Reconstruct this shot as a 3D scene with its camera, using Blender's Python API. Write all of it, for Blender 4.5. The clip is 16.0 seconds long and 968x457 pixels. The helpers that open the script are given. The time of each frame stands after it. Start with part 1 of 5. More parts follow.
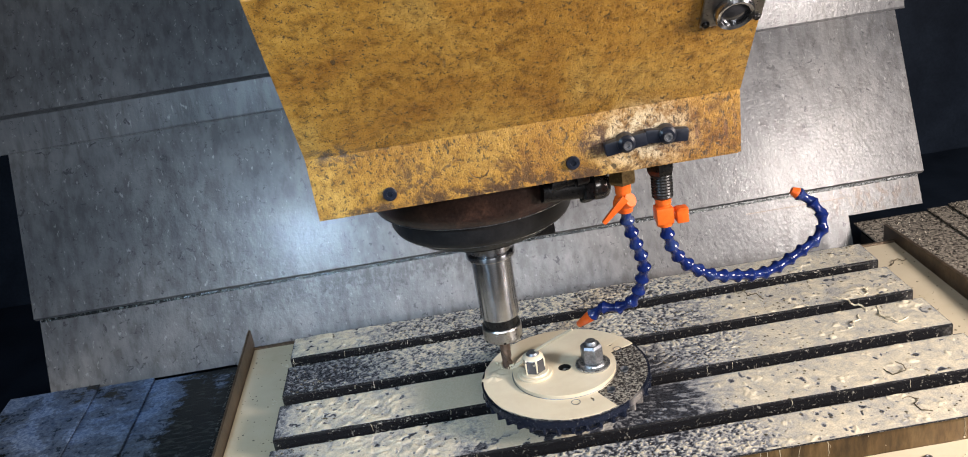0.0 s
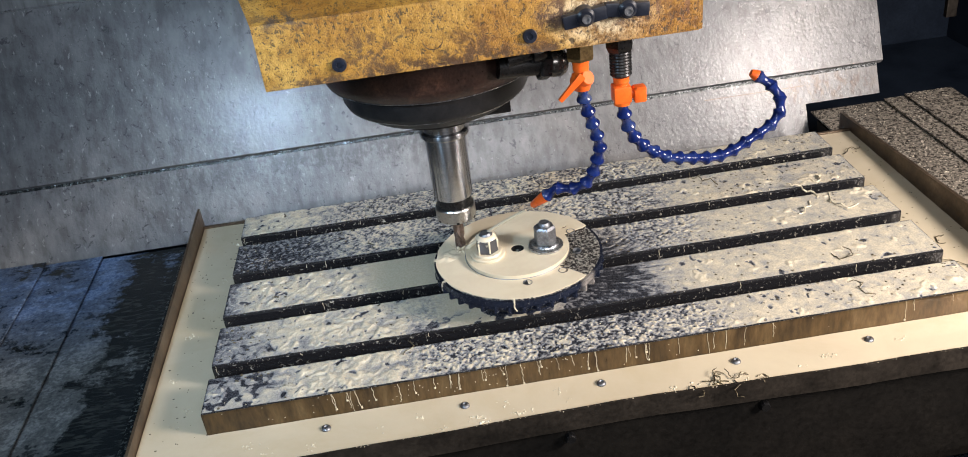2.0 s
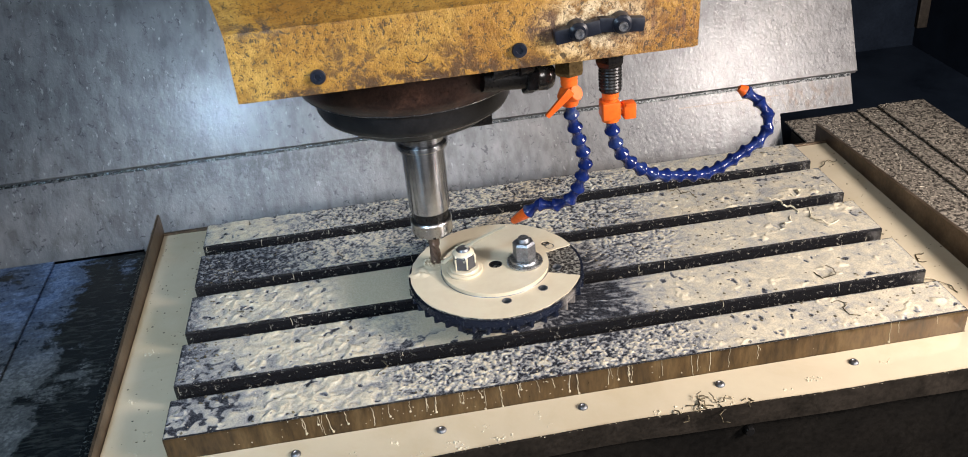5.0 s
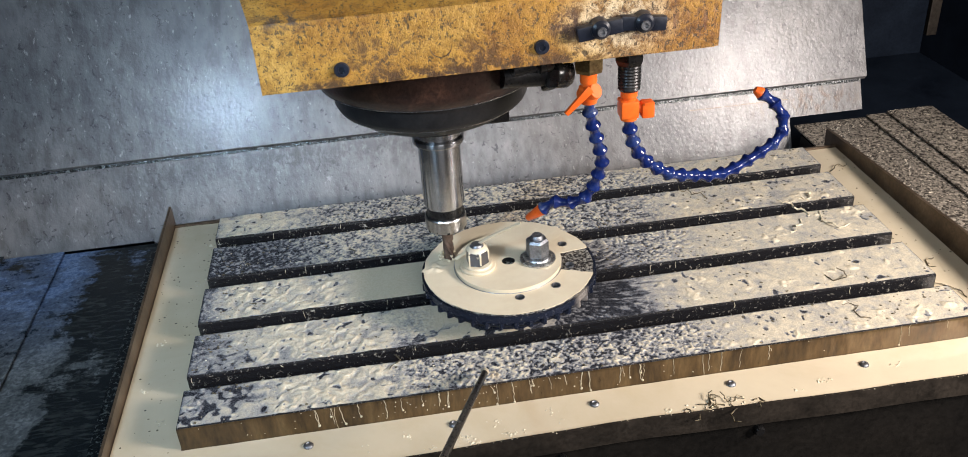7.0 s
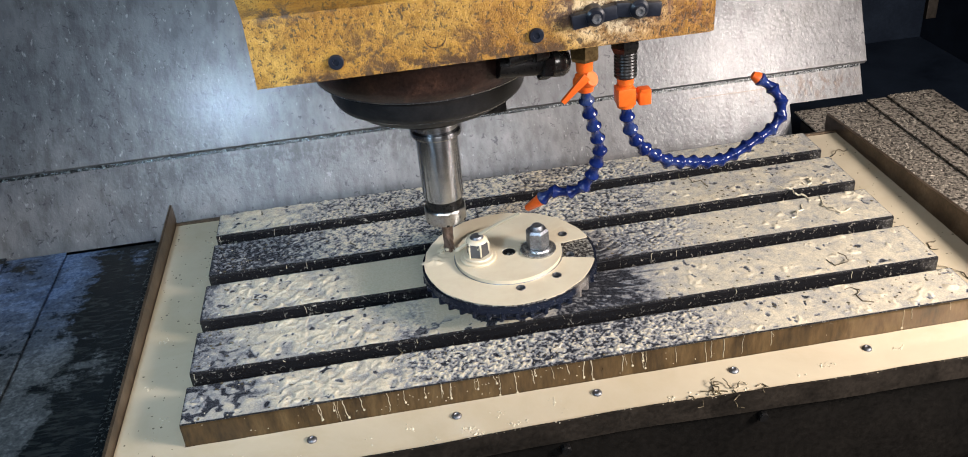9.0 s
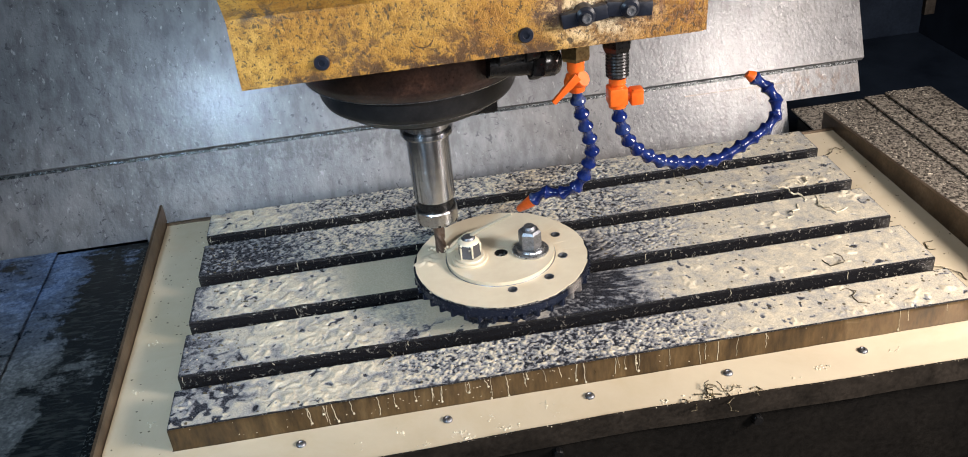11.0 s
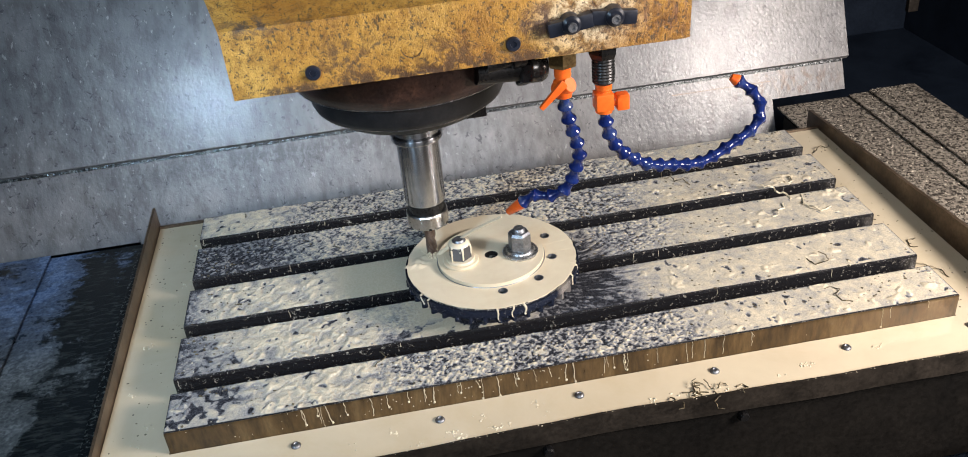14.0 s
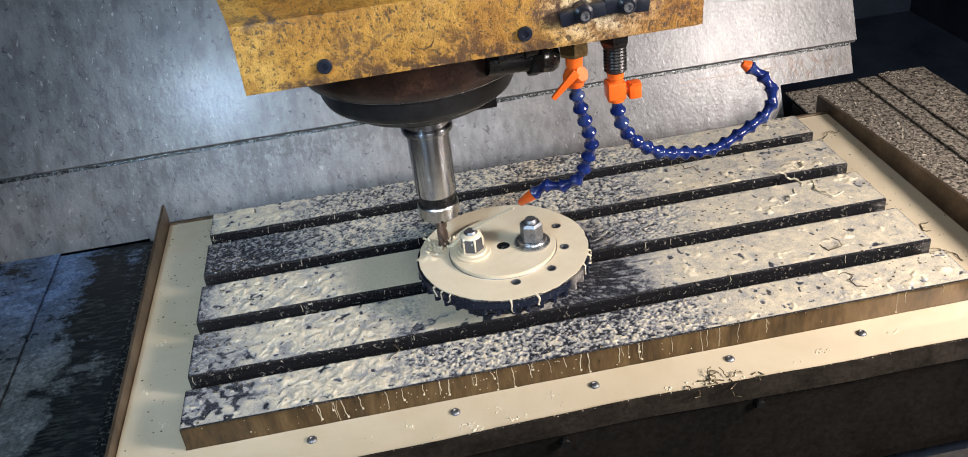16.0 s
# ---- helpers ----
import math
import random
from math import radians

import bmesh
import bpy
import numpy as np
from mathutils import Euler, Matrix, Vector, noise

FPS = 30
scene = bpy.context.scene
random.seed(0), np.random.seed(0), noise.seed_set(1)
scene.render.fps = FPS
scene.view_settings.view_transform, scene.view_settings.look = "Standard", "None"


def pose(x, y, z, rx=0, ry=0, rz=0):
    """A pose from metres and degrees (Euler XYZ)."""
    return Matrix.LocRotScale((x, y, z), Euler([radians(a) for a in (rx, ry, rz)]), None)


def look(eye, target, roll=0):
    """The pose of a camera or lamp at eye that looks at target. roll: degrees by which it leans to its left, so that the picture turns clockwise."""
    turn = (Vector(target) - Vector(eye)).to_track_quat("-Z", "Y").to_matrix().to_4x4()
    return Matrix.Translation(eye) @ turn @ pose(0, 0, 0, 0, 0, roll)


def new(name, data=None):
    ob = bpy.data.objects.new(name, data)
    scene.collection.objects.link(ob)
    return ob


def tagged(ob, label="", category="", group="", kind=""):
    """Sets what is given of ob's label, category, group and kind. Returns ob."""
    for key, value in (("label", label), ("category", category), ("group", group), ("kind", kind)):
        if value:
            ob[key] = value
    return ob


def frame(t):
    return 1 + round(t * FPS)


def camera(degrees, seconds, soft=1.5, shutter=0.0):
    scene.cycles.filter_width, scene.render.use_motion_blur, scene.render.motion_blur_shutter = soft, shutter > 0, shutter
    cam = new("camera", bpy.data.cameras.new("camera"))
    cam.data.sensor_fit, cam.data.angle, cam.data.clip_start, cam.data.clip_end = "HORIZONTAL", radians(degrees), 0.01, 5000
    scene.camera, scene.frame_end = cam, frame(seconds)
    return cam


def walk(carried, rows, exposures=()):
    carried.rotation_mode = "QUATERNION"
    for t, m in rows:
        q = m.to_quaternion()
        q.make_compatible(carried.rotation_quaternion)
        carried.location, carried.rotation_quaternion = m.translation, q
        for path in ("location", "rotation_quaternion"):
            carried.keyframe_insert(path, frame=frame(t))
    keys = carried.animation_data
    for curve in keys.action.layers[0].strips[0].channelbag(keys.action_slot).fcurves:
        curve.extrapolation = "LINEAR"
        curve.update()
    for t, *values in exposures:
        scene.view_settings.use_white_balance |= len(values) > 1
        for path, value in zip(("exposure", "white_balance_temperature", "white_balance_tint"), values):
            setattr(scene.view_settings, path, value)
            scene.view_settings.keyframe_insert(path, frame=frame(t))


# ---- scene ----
cam = camera(55.5, 16.0, soft=0.9)
PATH = [
    (0, (0.29, -0.824, 1.566), (0.331, 1.021, 0.795), -9.0),
    (0.5, (0.29, -0.82, 1.562), (0.317, 1.017, 0.771), -8.8),
    (1, (0.309, -0.825, 1.554), (0.379, 0.993, 0.722), -8.2),
    (1.5, (0.303, -0.816, 1.55), (0.408, 0.956, 0.628), -7.6),
    (2, (0.294, -0.814, 1.547), (0.386, 0.918, 0.552), -7.3),
    (2.5, (0.285, -0.793, 1.544), (0.378, 0.936, 0.544), -7.0),
    (3, (0.268, -0.76, 1.547), (0.363, 0.971, 0.548), -7.2),
    (3.5, (0.266, -0.75, 1.542), (0.374, 0.979, 0.542), -7.3),
    (4, (0.274, -0.756, 1.546), (0.403, 0.971, 0.546), -7.0),
    (4.2, (0.279, -0.758, 1.552), (0.434, 0.96, 0.541), -6.3),
    (6.5, (0.257, -0.765, 1.552), (0.445, 0.945, 0.533), -4.2),
    (7, (0.255, -0.767, 1.551), (0.444, 0.946, 0.535), -4.0),
    (7.5, (0.257, -0.771, 1.55), (0.45, 0.942, 0.535), -4.1),
    (8, (0.268, -0.763, 1.548), (0.456, 0.951, 0.534), -4.6),
    (8.5, (0.257, -0.77, 1.553), (0.443, 0.944, 0.539), -4.9),
    (9, (0.26, -0.769, 1.546), (0.438, 0.94, 0.522), -5.3),
    (11.5, (0.272, -0.755, 1.545), (0.449, 0.948, 0.511), -5.4),
    (12, (0.271, -0.758, 1.548), (0.456, 0.946, 0.518), -5.2),
    (12.5, (0.267, -0.769, 1.551), (0.457, 0.936, 0.522), -5.2),
    (13, (0.266, -0.769, 1.547), (0.462, 0.934, 0.516), -5.1),
    (13.5, (0.267, -0.767, 1.549), (0.462, 0.932, 0.513), -5.0),
    (14, (0.273, -0.765, 1.562), (0.466, 0.928, 0.515), -5.6),
    (14.5, (0.278, -0.763, 1.563), (0.469, 0.928, 0.513), -6.5),
    (15, (0.275, -0.762, 1.56), (0.459, 0.926, 0.503), -6.9),
    (15.5, (0.271, -0.763, 1.56), (0.457, 0.92, 0.496), -6.9),
    (16, (0.264, -0.76, 1.562), (0.446, 0.924, 0.498), -6.7),
]
walk(cam, [(t, look(eye, target, roll)) for t, eye, target, roll in PATH])

# ---- world and lights ----
from mathutils.geometry import tessellate_polygon

world = bpy.data.worlds.new("world")
scene.world = world
world.use_nodes = True
world.node_tree.nodes["Background"].inputs[0].default_value = (0.55, 0.62, 0.75, 1)
world.node_tree.nodes["Background"].inputs[1].default_value = 0.07


def area_lamp(name, eye, target, sx, sy, watts, colour, spread=180):
    data = bpy.data.lights.new(name, "AREA")
    data.shape, data.size, data.size_y, data.energy, data.color = "RECTANGLE", sx, sy, watts, colour
    data.spread = radians(spread)
    ob = new(name, data)
    ob.matrix_world = look(eye, target)
    return ob


area_lamp("work_lamp_left", (-0.235, -0.60, 1.64), (0.12, 0.6, 0.95), 0.11, 0.08, 2.1, (0.52, 0.75, 1.0), 75)
area_lamp("work_lamp_right", (1.44, -0.58, 1.51), (0.40, -0.12, 0.9), 0.40, 0.30, 33.5, (1.0, 0.895, 0.835))
# Unseen fill added in front, low enough to brighten the cover's slope.
area_lamp("front_fill_light", (0.5, -2.6, 2.35), (0.4, 0.0, 1.3), 1.2, 0.3, 36.0, (0.93, 0.95, 1.0))
scene.view_settings.exposure = 0.0


# ---- materials ----
def nodes_of(name):
    m = bpy.data.materials.new(name)
    m.use_nodes = True
    return m, m.node_tree.nodes, m.node_tree.links, m.node_tree.nodes["Principled BSDF"]


def noise_node(n, l, vec, scale, detail=5.0, rough=0.6, distort=0.0):
    t = n.new("ShaderNodeTexNoise")
    t.inputs["Scale"].default_value, t.inputs["Detail"].default_value = scale, detail
    t.inputs["Roughness"].default_value, t.inputs["Distortion"].default_value = rough, distort
    l.new(vec, t.inputs["Vector"])
    return t.outputs["Fac"]


def ramp(n, l, fac, stops):
    r = n.new("ShaderNodeValToRGB")
    e = r.color_ramp.elements
    while len(e) < len(stops):
        e.new(0.5)
    for s, (p, c) in zip(e, stops):
        s.position, s.color = p, (*c, 1) if len(c) == 3 else c
    l.new(fac, r.inputs["Fac"])
    return r.outputs["Color"]


def mathn(n, l, op, a, b, c=None):
    m = n.new("ShaderNodeMath")
    m.operation = op
    for i, v in enumerate((a, b, c)):
        if v is None:
            continue
        if isinstance(v, (int, float)):
            m.inputs[i].default_value = v
        else:
            l.new(v, m.inputs[i])
    return m.outputs[0]


def mixc(n, l, fac, a, b, mode="MIX"):
    m = n.new("ShaderNodeMix")
    m.data_type, m.blend_type = "RGBA", mode
    for k, v in (("Factor", fac), ("A", a), ("B", b)):
        sock = [s for s in m.inputs if s.name == k and s.enabled][0]
        if isinstance(v, (int, float)):
            sock.default_value = v
        elif isinstance(v, tuple):
            sock.default_value = (*v, 1)
        else:
            l.new(v, sock)
    return [s for s in m.outputs if s.enabled][0]


def bump(n, l, b, height, strength, distance):
    k = n.new("ShaderNodeBump")
    k.inputs["Strength"].default_value, k.inputs["Distance"].default_value = strength, distance
    l.new(height, k.inputs["Height"])
    l.new(k.outputs[0], b.inputs["Normal"])


def where(n):
    return n.new("ShaderNodeNewGeometry").outputs["Position"]


def object_space(n):
    return n.new("ShaderNodeTexCoord").outputs["Object"]


def stretched(n, l, vec, x, y, z):
    m = n.new("ShaderNodeMapping")
    m.inputs["Scale"].default_value = (x, y, z)
    l.new(vec, m.inputs["Vector"])
    return m.outputs[0]


def surface(name, stops, scale, rough, metal=0.0, fine=0.0, fine_scale=None, bumpy=0.3, depth=0.001, rough_var=0.15, stretch=(1, 1, 1), coat=0.0, local=False):
    """A surface with a coarse colour ramp, a fine grain and relief."""
    m, n, l, b = nodes_of(name)
    vec = stretched(n, l, object_space(n) if local else where(n), *stretch)
    coarse = noise_node(n, l, vec, scale, 6.0, 0.65, 0.3)
    grain = noise_node(n, l, vec, fine_scale or scale * 9, 3.0, 0.6)
    col = ramp(n, l, coarse, stops)
    if fine:
        col = mixc(n, l, fine, col, ramp(n, l, grain, [(0.3, (0.25,) * 3), (0.5, (0.9,) * 3), (0.7, (1.5, 1.5, 1.5))]), "MULTIPLY")
    l.new(col, b.inputs["Base Color"])
    l.new(mathn(n, l, "MULTIPLY_ADD", grain, rough_var * 2, rough - rough_var), b.inputs["Roughness"])
    b.inputs["Metallic"].default_value = metal
    b.inputs["Coat Weight"].default_value = coat
    b.inputs["Coat Roughness"].default_value = 0.15
    bump(n, l, b, mathn(n, l, "ADD", coarse, mathn(n, l, "MULTIPLY", grain, 0.6)), bumpy, depth)
    return m


CREAM = (0.59, 0.508, 0.368)


def spot(n, l, vec, cx, cy, inner, outer, sx=1.0, sy=1.0, sz=0.0):
    """1 inside a stain round (cx, cy), falling to 0 outside."""
    d = n.new("ShaderNodeVectorMath")
    d.operation = "DISTANCE"
    l.new(stretched(n, l, vec, sx, sy, sz), d.inputs[0])
    d.inputs[1].default_value = (cx * sx, cy * sy, cy * sz)
    r = n.new("ShaderNodeMapRange")
    r.interpolation_type = "SMOOTHSTEP"
    r.inputs["From Min"].default_value, r.inputs["From Max"].default_value = outer, inner
    l.new(d.outputs["Value"], r.inputs["Value"])
    return r.outputs[0]


def coated_iron():
    """Ground cast iron, wet and nearly black with oil."""
    m, n, l, b = nodes_of("wet_cast_iron")
    p = where(n)
    fine = noise_node(n, l, p, 260.0, 5.0, 0.68, 0.5)
    l.new(ramp(n, l, fine, [(0.35, (0.020, 0.022, 0.029)), (0.6, (0.038, 0.040, 0.048)), (0.72, (0.10, 0.10, 0.10))]), b.inputs["Base Color"])
    l.new(ramp(n, l, fine, [(0.35, (0.20,) * 3), (0.7, (0.42,) * 3)]), b.inputs["Roughness"])
    b.inputs["Metallic"].default_value = 0.2
    bump(n, l, b, fine, 0.4, 0.0008)
    return m


def crust():
    """Coolant paste: a milky veil where thin, cream and crumbly where thick."""
    m, n, l, b = nodes_of("coolant_paste_crust")
    p = where(n)
    at = n.new("ShaderNodeAttribute")
    at.attribute_name = "thick"
    liquid = n.new("ShaderNodeAttribute")
    liquid.attribute_name = "liquid"
    solid = mathn(n, l, "MULTIPLY_ADD", liquid.outputs["Fac"], -0.92, 1.0)
    fine = noise_node(n, l, p, 560.0, 4.0, 0.65, 0.4)
    mid = noise_node(n, l, p, 130.0, 4.0, 0.6, 0.4)
    spread = mathn(n, l, "MULTIPLY", mathn(n, l, "ADD", mathn(n, l, "MULTIPLY_ADD", mid, 0.35, mathn(n, l, "MULTIPLY", fine, 0.35)), -0.35), solid)
    t = mathn(n, l, "ADD", at.outputs["Fac"], spread)
    col = ramp(n, l, t, [(0.05, (0.022, 0.024, 0.031)), (0.20, (0.060, 0.063, 0.075)), (0.38, (0.215, 0.22, 0.235)), (0.58, (0.38, 0.37, 0.345)), (0.80, (0.56, 0.51, 0.405)), (1.0, (0.71, 0.63, 0.475))])
    col = mixc(n, l, liquid.outputs["Fac"], col, (0.60, 0.525, 0.385))
    l.new(col, b.inputs["Base Color"])
    l.new(mathn(n, l, "MULTIPLY_ADD", fine, 0.34, 0.10), b.inputs["Roughness"])
    bump(n, l, b, mathn(n, l, "MULTIPLY", mathn(n, l, "MULTIPLY_ADD", mid, 0.8, fine), solid), 0.6, 0.0010)
    return m


def wet_speckled(name, base, speck, lo, hi, scale, metal):
    m, n, l, b = nodes_of(name)
    p = where(n)
    f = noise_node(n, l, p, scale, 4.0, 0.7, 0.6)
    l.new(ramp(n, l, f, [(lo, base), (hi, speck)]), b.inputs["Base Color"])
    l.new(ramp(n, l, f, [(lo, (0.2,) * 3), (hi, (0.5,) * 3)]), b.inputs["Roughness"])
    b.inputs["Metallic"].default_value = metal
    bump(n, l, b, f, 0.6, 0.0015)
    return m


def yellow_paint():
    """Old yellow enamel, grimy, with dark oil flecks and rubbed patches."""
    m, n, l, b = nodes_of("grimy_yellow_paint")
    p = where(n)
    broad = noise_node(n, l, p, 9.0, 5.0, 0.6, 0.5)
    mid = noise_node(n, l, p, 85.0, 7.0, 0.75, 0.3)
    fleck = noise_node(n, l, stretched(n, l, p, 1.0, 1.0, 0.75), 230.0, 6.0, 0.72, 0.4)
    col = ramp(n, l, broad, [(0.30, (0.285, 0.128, 0.018)), (0.50, (0.415, 0.222, 0.038)), (0.68, (0.49, 0.305, 0.075))])
    pale = mathn(n, l, "MULTIPLY", spot(n, l, p, 0.47, 1.292, 0.012, 0.060, 0.9, 0.0, 1.3), ramp(n, l, mid, [(0.38, (0,) * 3), (0.55, (1,) * 3)]))
    col = mixc(n, l, mathn(n, l, "MULTIPLY", pale, 0.95), col, (0.66, 0.57, 0.40))
    col = mixc(n, l, 0.78, col, ramp(n, l, mid, [(0.34, (0.22, 0.14, 0.09)), (0.45, (0.72, 0.64, 0.52)), (0.52, (1.0, 0.96, 0.88)), (0.64, (1.25, 1.22, 1.15))]), "MULTIPLY")
    rust = mathn(n, l, "MULTIPLY", spot(n, l, p, 0.52, 1.28, 0.01, 0.08, 1.0, 0.0, 1.6), ramp(n, l, fleck, [(0.40, (1,) * 3), (0.52, (0,) * 3)]))
    col = mixc(n, l, rust, col, (0.13, 0.06, 0.03))
    scratch = noise_node(n, l, stretched(n, l, p, 1.0, 1.0, 0.22), 190.0, 4.0, 0.6, 0.3)
    col = mixc(n, l, mathn(n, l, "MULTIPLY", spot(n, l, p, 0.535, 1.285, 0.008, 0.045, 1.0, 0.0, 1.2), ramp(n, l, scratch, [(0.40, (0.8,) * 3), (0.50, (0.0,) * 3)])), col, (0.15, 0.07, 0.045))
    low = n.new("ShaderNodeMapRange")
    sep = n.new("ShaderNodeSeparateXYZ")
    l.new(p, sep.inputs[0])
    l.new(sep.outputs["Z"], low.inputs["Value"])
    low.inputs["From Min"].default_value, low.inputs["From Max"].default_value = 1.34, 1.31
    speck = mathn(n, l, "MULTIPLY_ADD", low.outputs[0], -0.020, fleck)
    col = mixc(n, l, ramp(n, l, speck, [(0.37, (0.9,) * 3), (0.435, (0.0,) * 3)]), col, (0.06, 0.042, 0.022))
    pit = noise_node(n, l, p, 560.0, 3.0, 0.6, 0.2)
    col = mixc(n, l, ramp(n, l, pit, [(0.35, (0.85,) * 3), (0.40, (0.0,) * 3)]), col, (0.05, 0.026, 0.012))
    for gx, gz, reach, sx, sz, shade in ((0.185, 1.3245, 0.022, 0.55, 1.6, (0.06, 0.05, 0.05)), (0.33, 1.262, 0.060, 0.55, 4.5, (0.07, 0.035, 0.015)), (0.475, 1.288, 0.034, 0.7, 1.6, (0.07, 0.045, 0.04)), (0.20, 1.262, 0.030, 0.6, 5.0, (0.05, 0.03, 0.02)), (0.27, 1.261, 0.055, 0.5, 4.0, (0.06, 0.03, 0.015)), (0.40, 1.261, 0.060, 0.5, 4.0, (0.07, 0.035, 0.018)), (0.425, 1.293, 0.026, 0.8, 1.0, (0.07, 0.04, 0.035)), (0.255, 1.283, 0.030, 0.9, 0.9, (0.10, 0.055, 0.025)), (0.345, 1.275, 0.034, 0.9, 1.2, (0.10, 0.05, 0.02))):
        patch = mathn(n, l, "MULTIPLY", spot(n, l, p, gx, gz, 0.004, reach, sx, 0.0, sz), ramp(n, l, mid, [(0.46, (0.9,) * 3), (0.56, (0.0,) * 3)]))
        col = mixc(n, l, patch, col, shade)
    grime = noise_node(n, l, p, 24.0, 5.0, 0.7, 1.0)
    col = mixc(n, l, ramp(n, l, grime, [(0.28, (0.75,) * 3), (0.36, (0.0,) * 3)]), col, (0.05, 0.04, 0.035))
    l.new(col, b.inputs["Base Color"])
    l.new(mathn(n, l, "MULTIPLY_ADD", mid, 0.3, 0.25), b.inputs["Roughness"])
    b.inputs["Coat Weight"].default_value, b.inputs["Coat Roughness"].default_value = 0.45, 0.22
    bump(n, l, b, mathn(n, l, "ADD", mid, fleck), 0.85, 0.0016)
    return m


def guard_steel():
    """Galvanised guard sheet: wet, grainy and dappled."""
    m, n, l, b = nodes_of("wet_guard_steel")
    p = where(n)
    broad = noise_node(n, l, p, 3.2, 5.0, 0.6, 0.3)
    drop = noise_node(n, l, stretched(n, l, p, 1.0, 1.0, 0.8), 190.0, 3.0, 0.6, 0.2)
    run = noise_node(n, l, stretched(n, l, p, 1.0, 1.0, 0.07), 60.0, 4.0, 0.6)
    fleck = noise_node(n, l, p, 75.0, 5.0, 0.7, 0.6)
    col = ramp(n, l, broad, [(0.32, (0.105, 0.108, 0.116)), (0.52, (0.152, 0.153, 0.158)), (0.70, (0.215, 0.21, 0.206))])
    col = mixc(n, l, 0.65, col, ramp(n, l, run, [(0.36, (0.55, 0.53, 0.51)), (0.52, (1.0, 1.0, 1.0)), (0.66, (1.3, 1.28, 1.25))]), "MULTIPLY")
    col = mixc(n, l, ramp(n, l, fleck, [(0.34, (0.85,) * 3), (0.41, (0.0,) * 3)]), col, (0.045, 0.045, 0.05))
    bead = noise_node(n, l, stretched(n, l, p, 1.0, 1.0, 0.35), 150.0, 3.0, 0.6, 0.2)
    col = mixc(n, l, ramp(n, l, bead, [(0.64, (0.0,) * 3), (0.71, (0.35,) * 3)]), col, (0.52, 0.52, 0.50))
    streak = noise_node(n, l, stretched(n, l, p, 1.0, 1.0, 0.12), 110.0, 4.0, 0.65)
    stain = mathn(n, l, "MULTIPLY", spot(n, l, p, 1.02, 0.868, 0.02, 0.16, 1.0, 0.0, 3.5), ramp(n, l, streak, [(0.50, (0,) * 3), (0.62, (0.75,) * 3)]))
    col = mixc(n, l, stain, col, (0.10, 0.06, 0.03))
    dirt = mathn(n, l, "MULTIPLY", spot(n, l, p, 0.10, 0.874, 0.03, 0.50, 1.0, 0.0, 12.0), ramp(n, l, mathn(n, l, "MULTIPLY_ADD", streak, 0.6, mathn(n, l, "MULTIPLY", fleck, 0.4)), [(0.46, (0.75,) * 3), (0.56, (0.0,) * 3)]))
    col = mixc(n, l, dirt, col, (0.055, 0.052, 0.05))
    l.new(col, b.inputs["Base Color"])
    b.inputs["Metallic"].default_value = 0.08
    b.inputs["Specular IOR Level"].default_value = 0.34
    l.new(mathn(n, l, "MULTIPLY_ADD", drop, 0.20, 0.25), b.inputs["Roughness"])
    bump(n, l, b, mathn(n, l, "MULTIPLY_ADD", run, 0.35, mathn(n, l, "MULTIPLY_ADD", fleck, 0.4, drop)), 0.42, 0.0012)
    b.inputs["Coat Weight"].default_value = 0.13
    b.inputs["Coat Roughness"].default_value = 0.10
    film = n.new("ShaderNodeBump")
    film.inputs["Strength"].default_value, film.inputs["Distance"].default_value = 0.26, 0.0013
    l.new(drop, film.inputs["Height"])
    l.new(film.outputs[0], b.inputs["Coat Normal"])
    return m


M_IRON = coated_iron()
M_CRUST = crust()
M_EDGE = surface("oily_brown_iron", [(0.3, (0.035, 0.024, 0.014)), (0.5, (0.105, 0.066, 0.029)), (0.7, (0.18, 0.122, 0.058))], 34, 0.34, 0.45, 0.4, 220, 0.3, 0.0008, 0.15, (1.0, 1.0, 0.25))
# Brighter iron that carries the edge highlights in its own colour.
M_GLINT = surface("edge_glint_iron", [(0.3, (0.12, 0.12, 0.125)), (0.55, (0.34, 0.34, 0.35)), (0.7, (0.66, 0.65, 0.63))], 60, 0.24, 0.9, 0.4, 400, 0.15, 0.0004)
M_SLOT = wet_speckled("oily_slot_wall", (0.016, 0.016, 0.018), (0.40, 0.37, 0.31), 0.60, 0.69, 190.0, 0.25)
M_COOLANT = surface("cream_coolant", [(0.3, (0.54, 0.455, 0.31)), (0.5, CREAM), (0.7, (0.63, 0.55, 0.40))], 9, 0.16, 0.0, 0.0, 120, 0.12, 0.0006, 0.05)
M_FILM = surface("cream_coolant_film", [(0.3, (0.68, 0.58, 0.42)), (0.6, (0.74, 0.65, 0.48))], 30, 0.22, 0.0, 0.0, 200, 0.10, 0.0004, 0.06)
M_PASTE = surface("dried_coolant_paste", [(0.3, (0.44, 0.40, 0.31)), (0.5, (0.62, 0.55, 0.40)), (0.7, (0.72, 0.66, 0.50))], 90, 0.5, 0.0, 0.4, 600, 0.4, 0.0005)
M_CHIP = surface("dark_metal_swarf", [(0.35, (0.05, 0.045, 0.035)), (0.6, (0.22, 0.18, 0.11))], 120, 0.4, 0.6, 0.3, 500, 0.3, 0.0004)
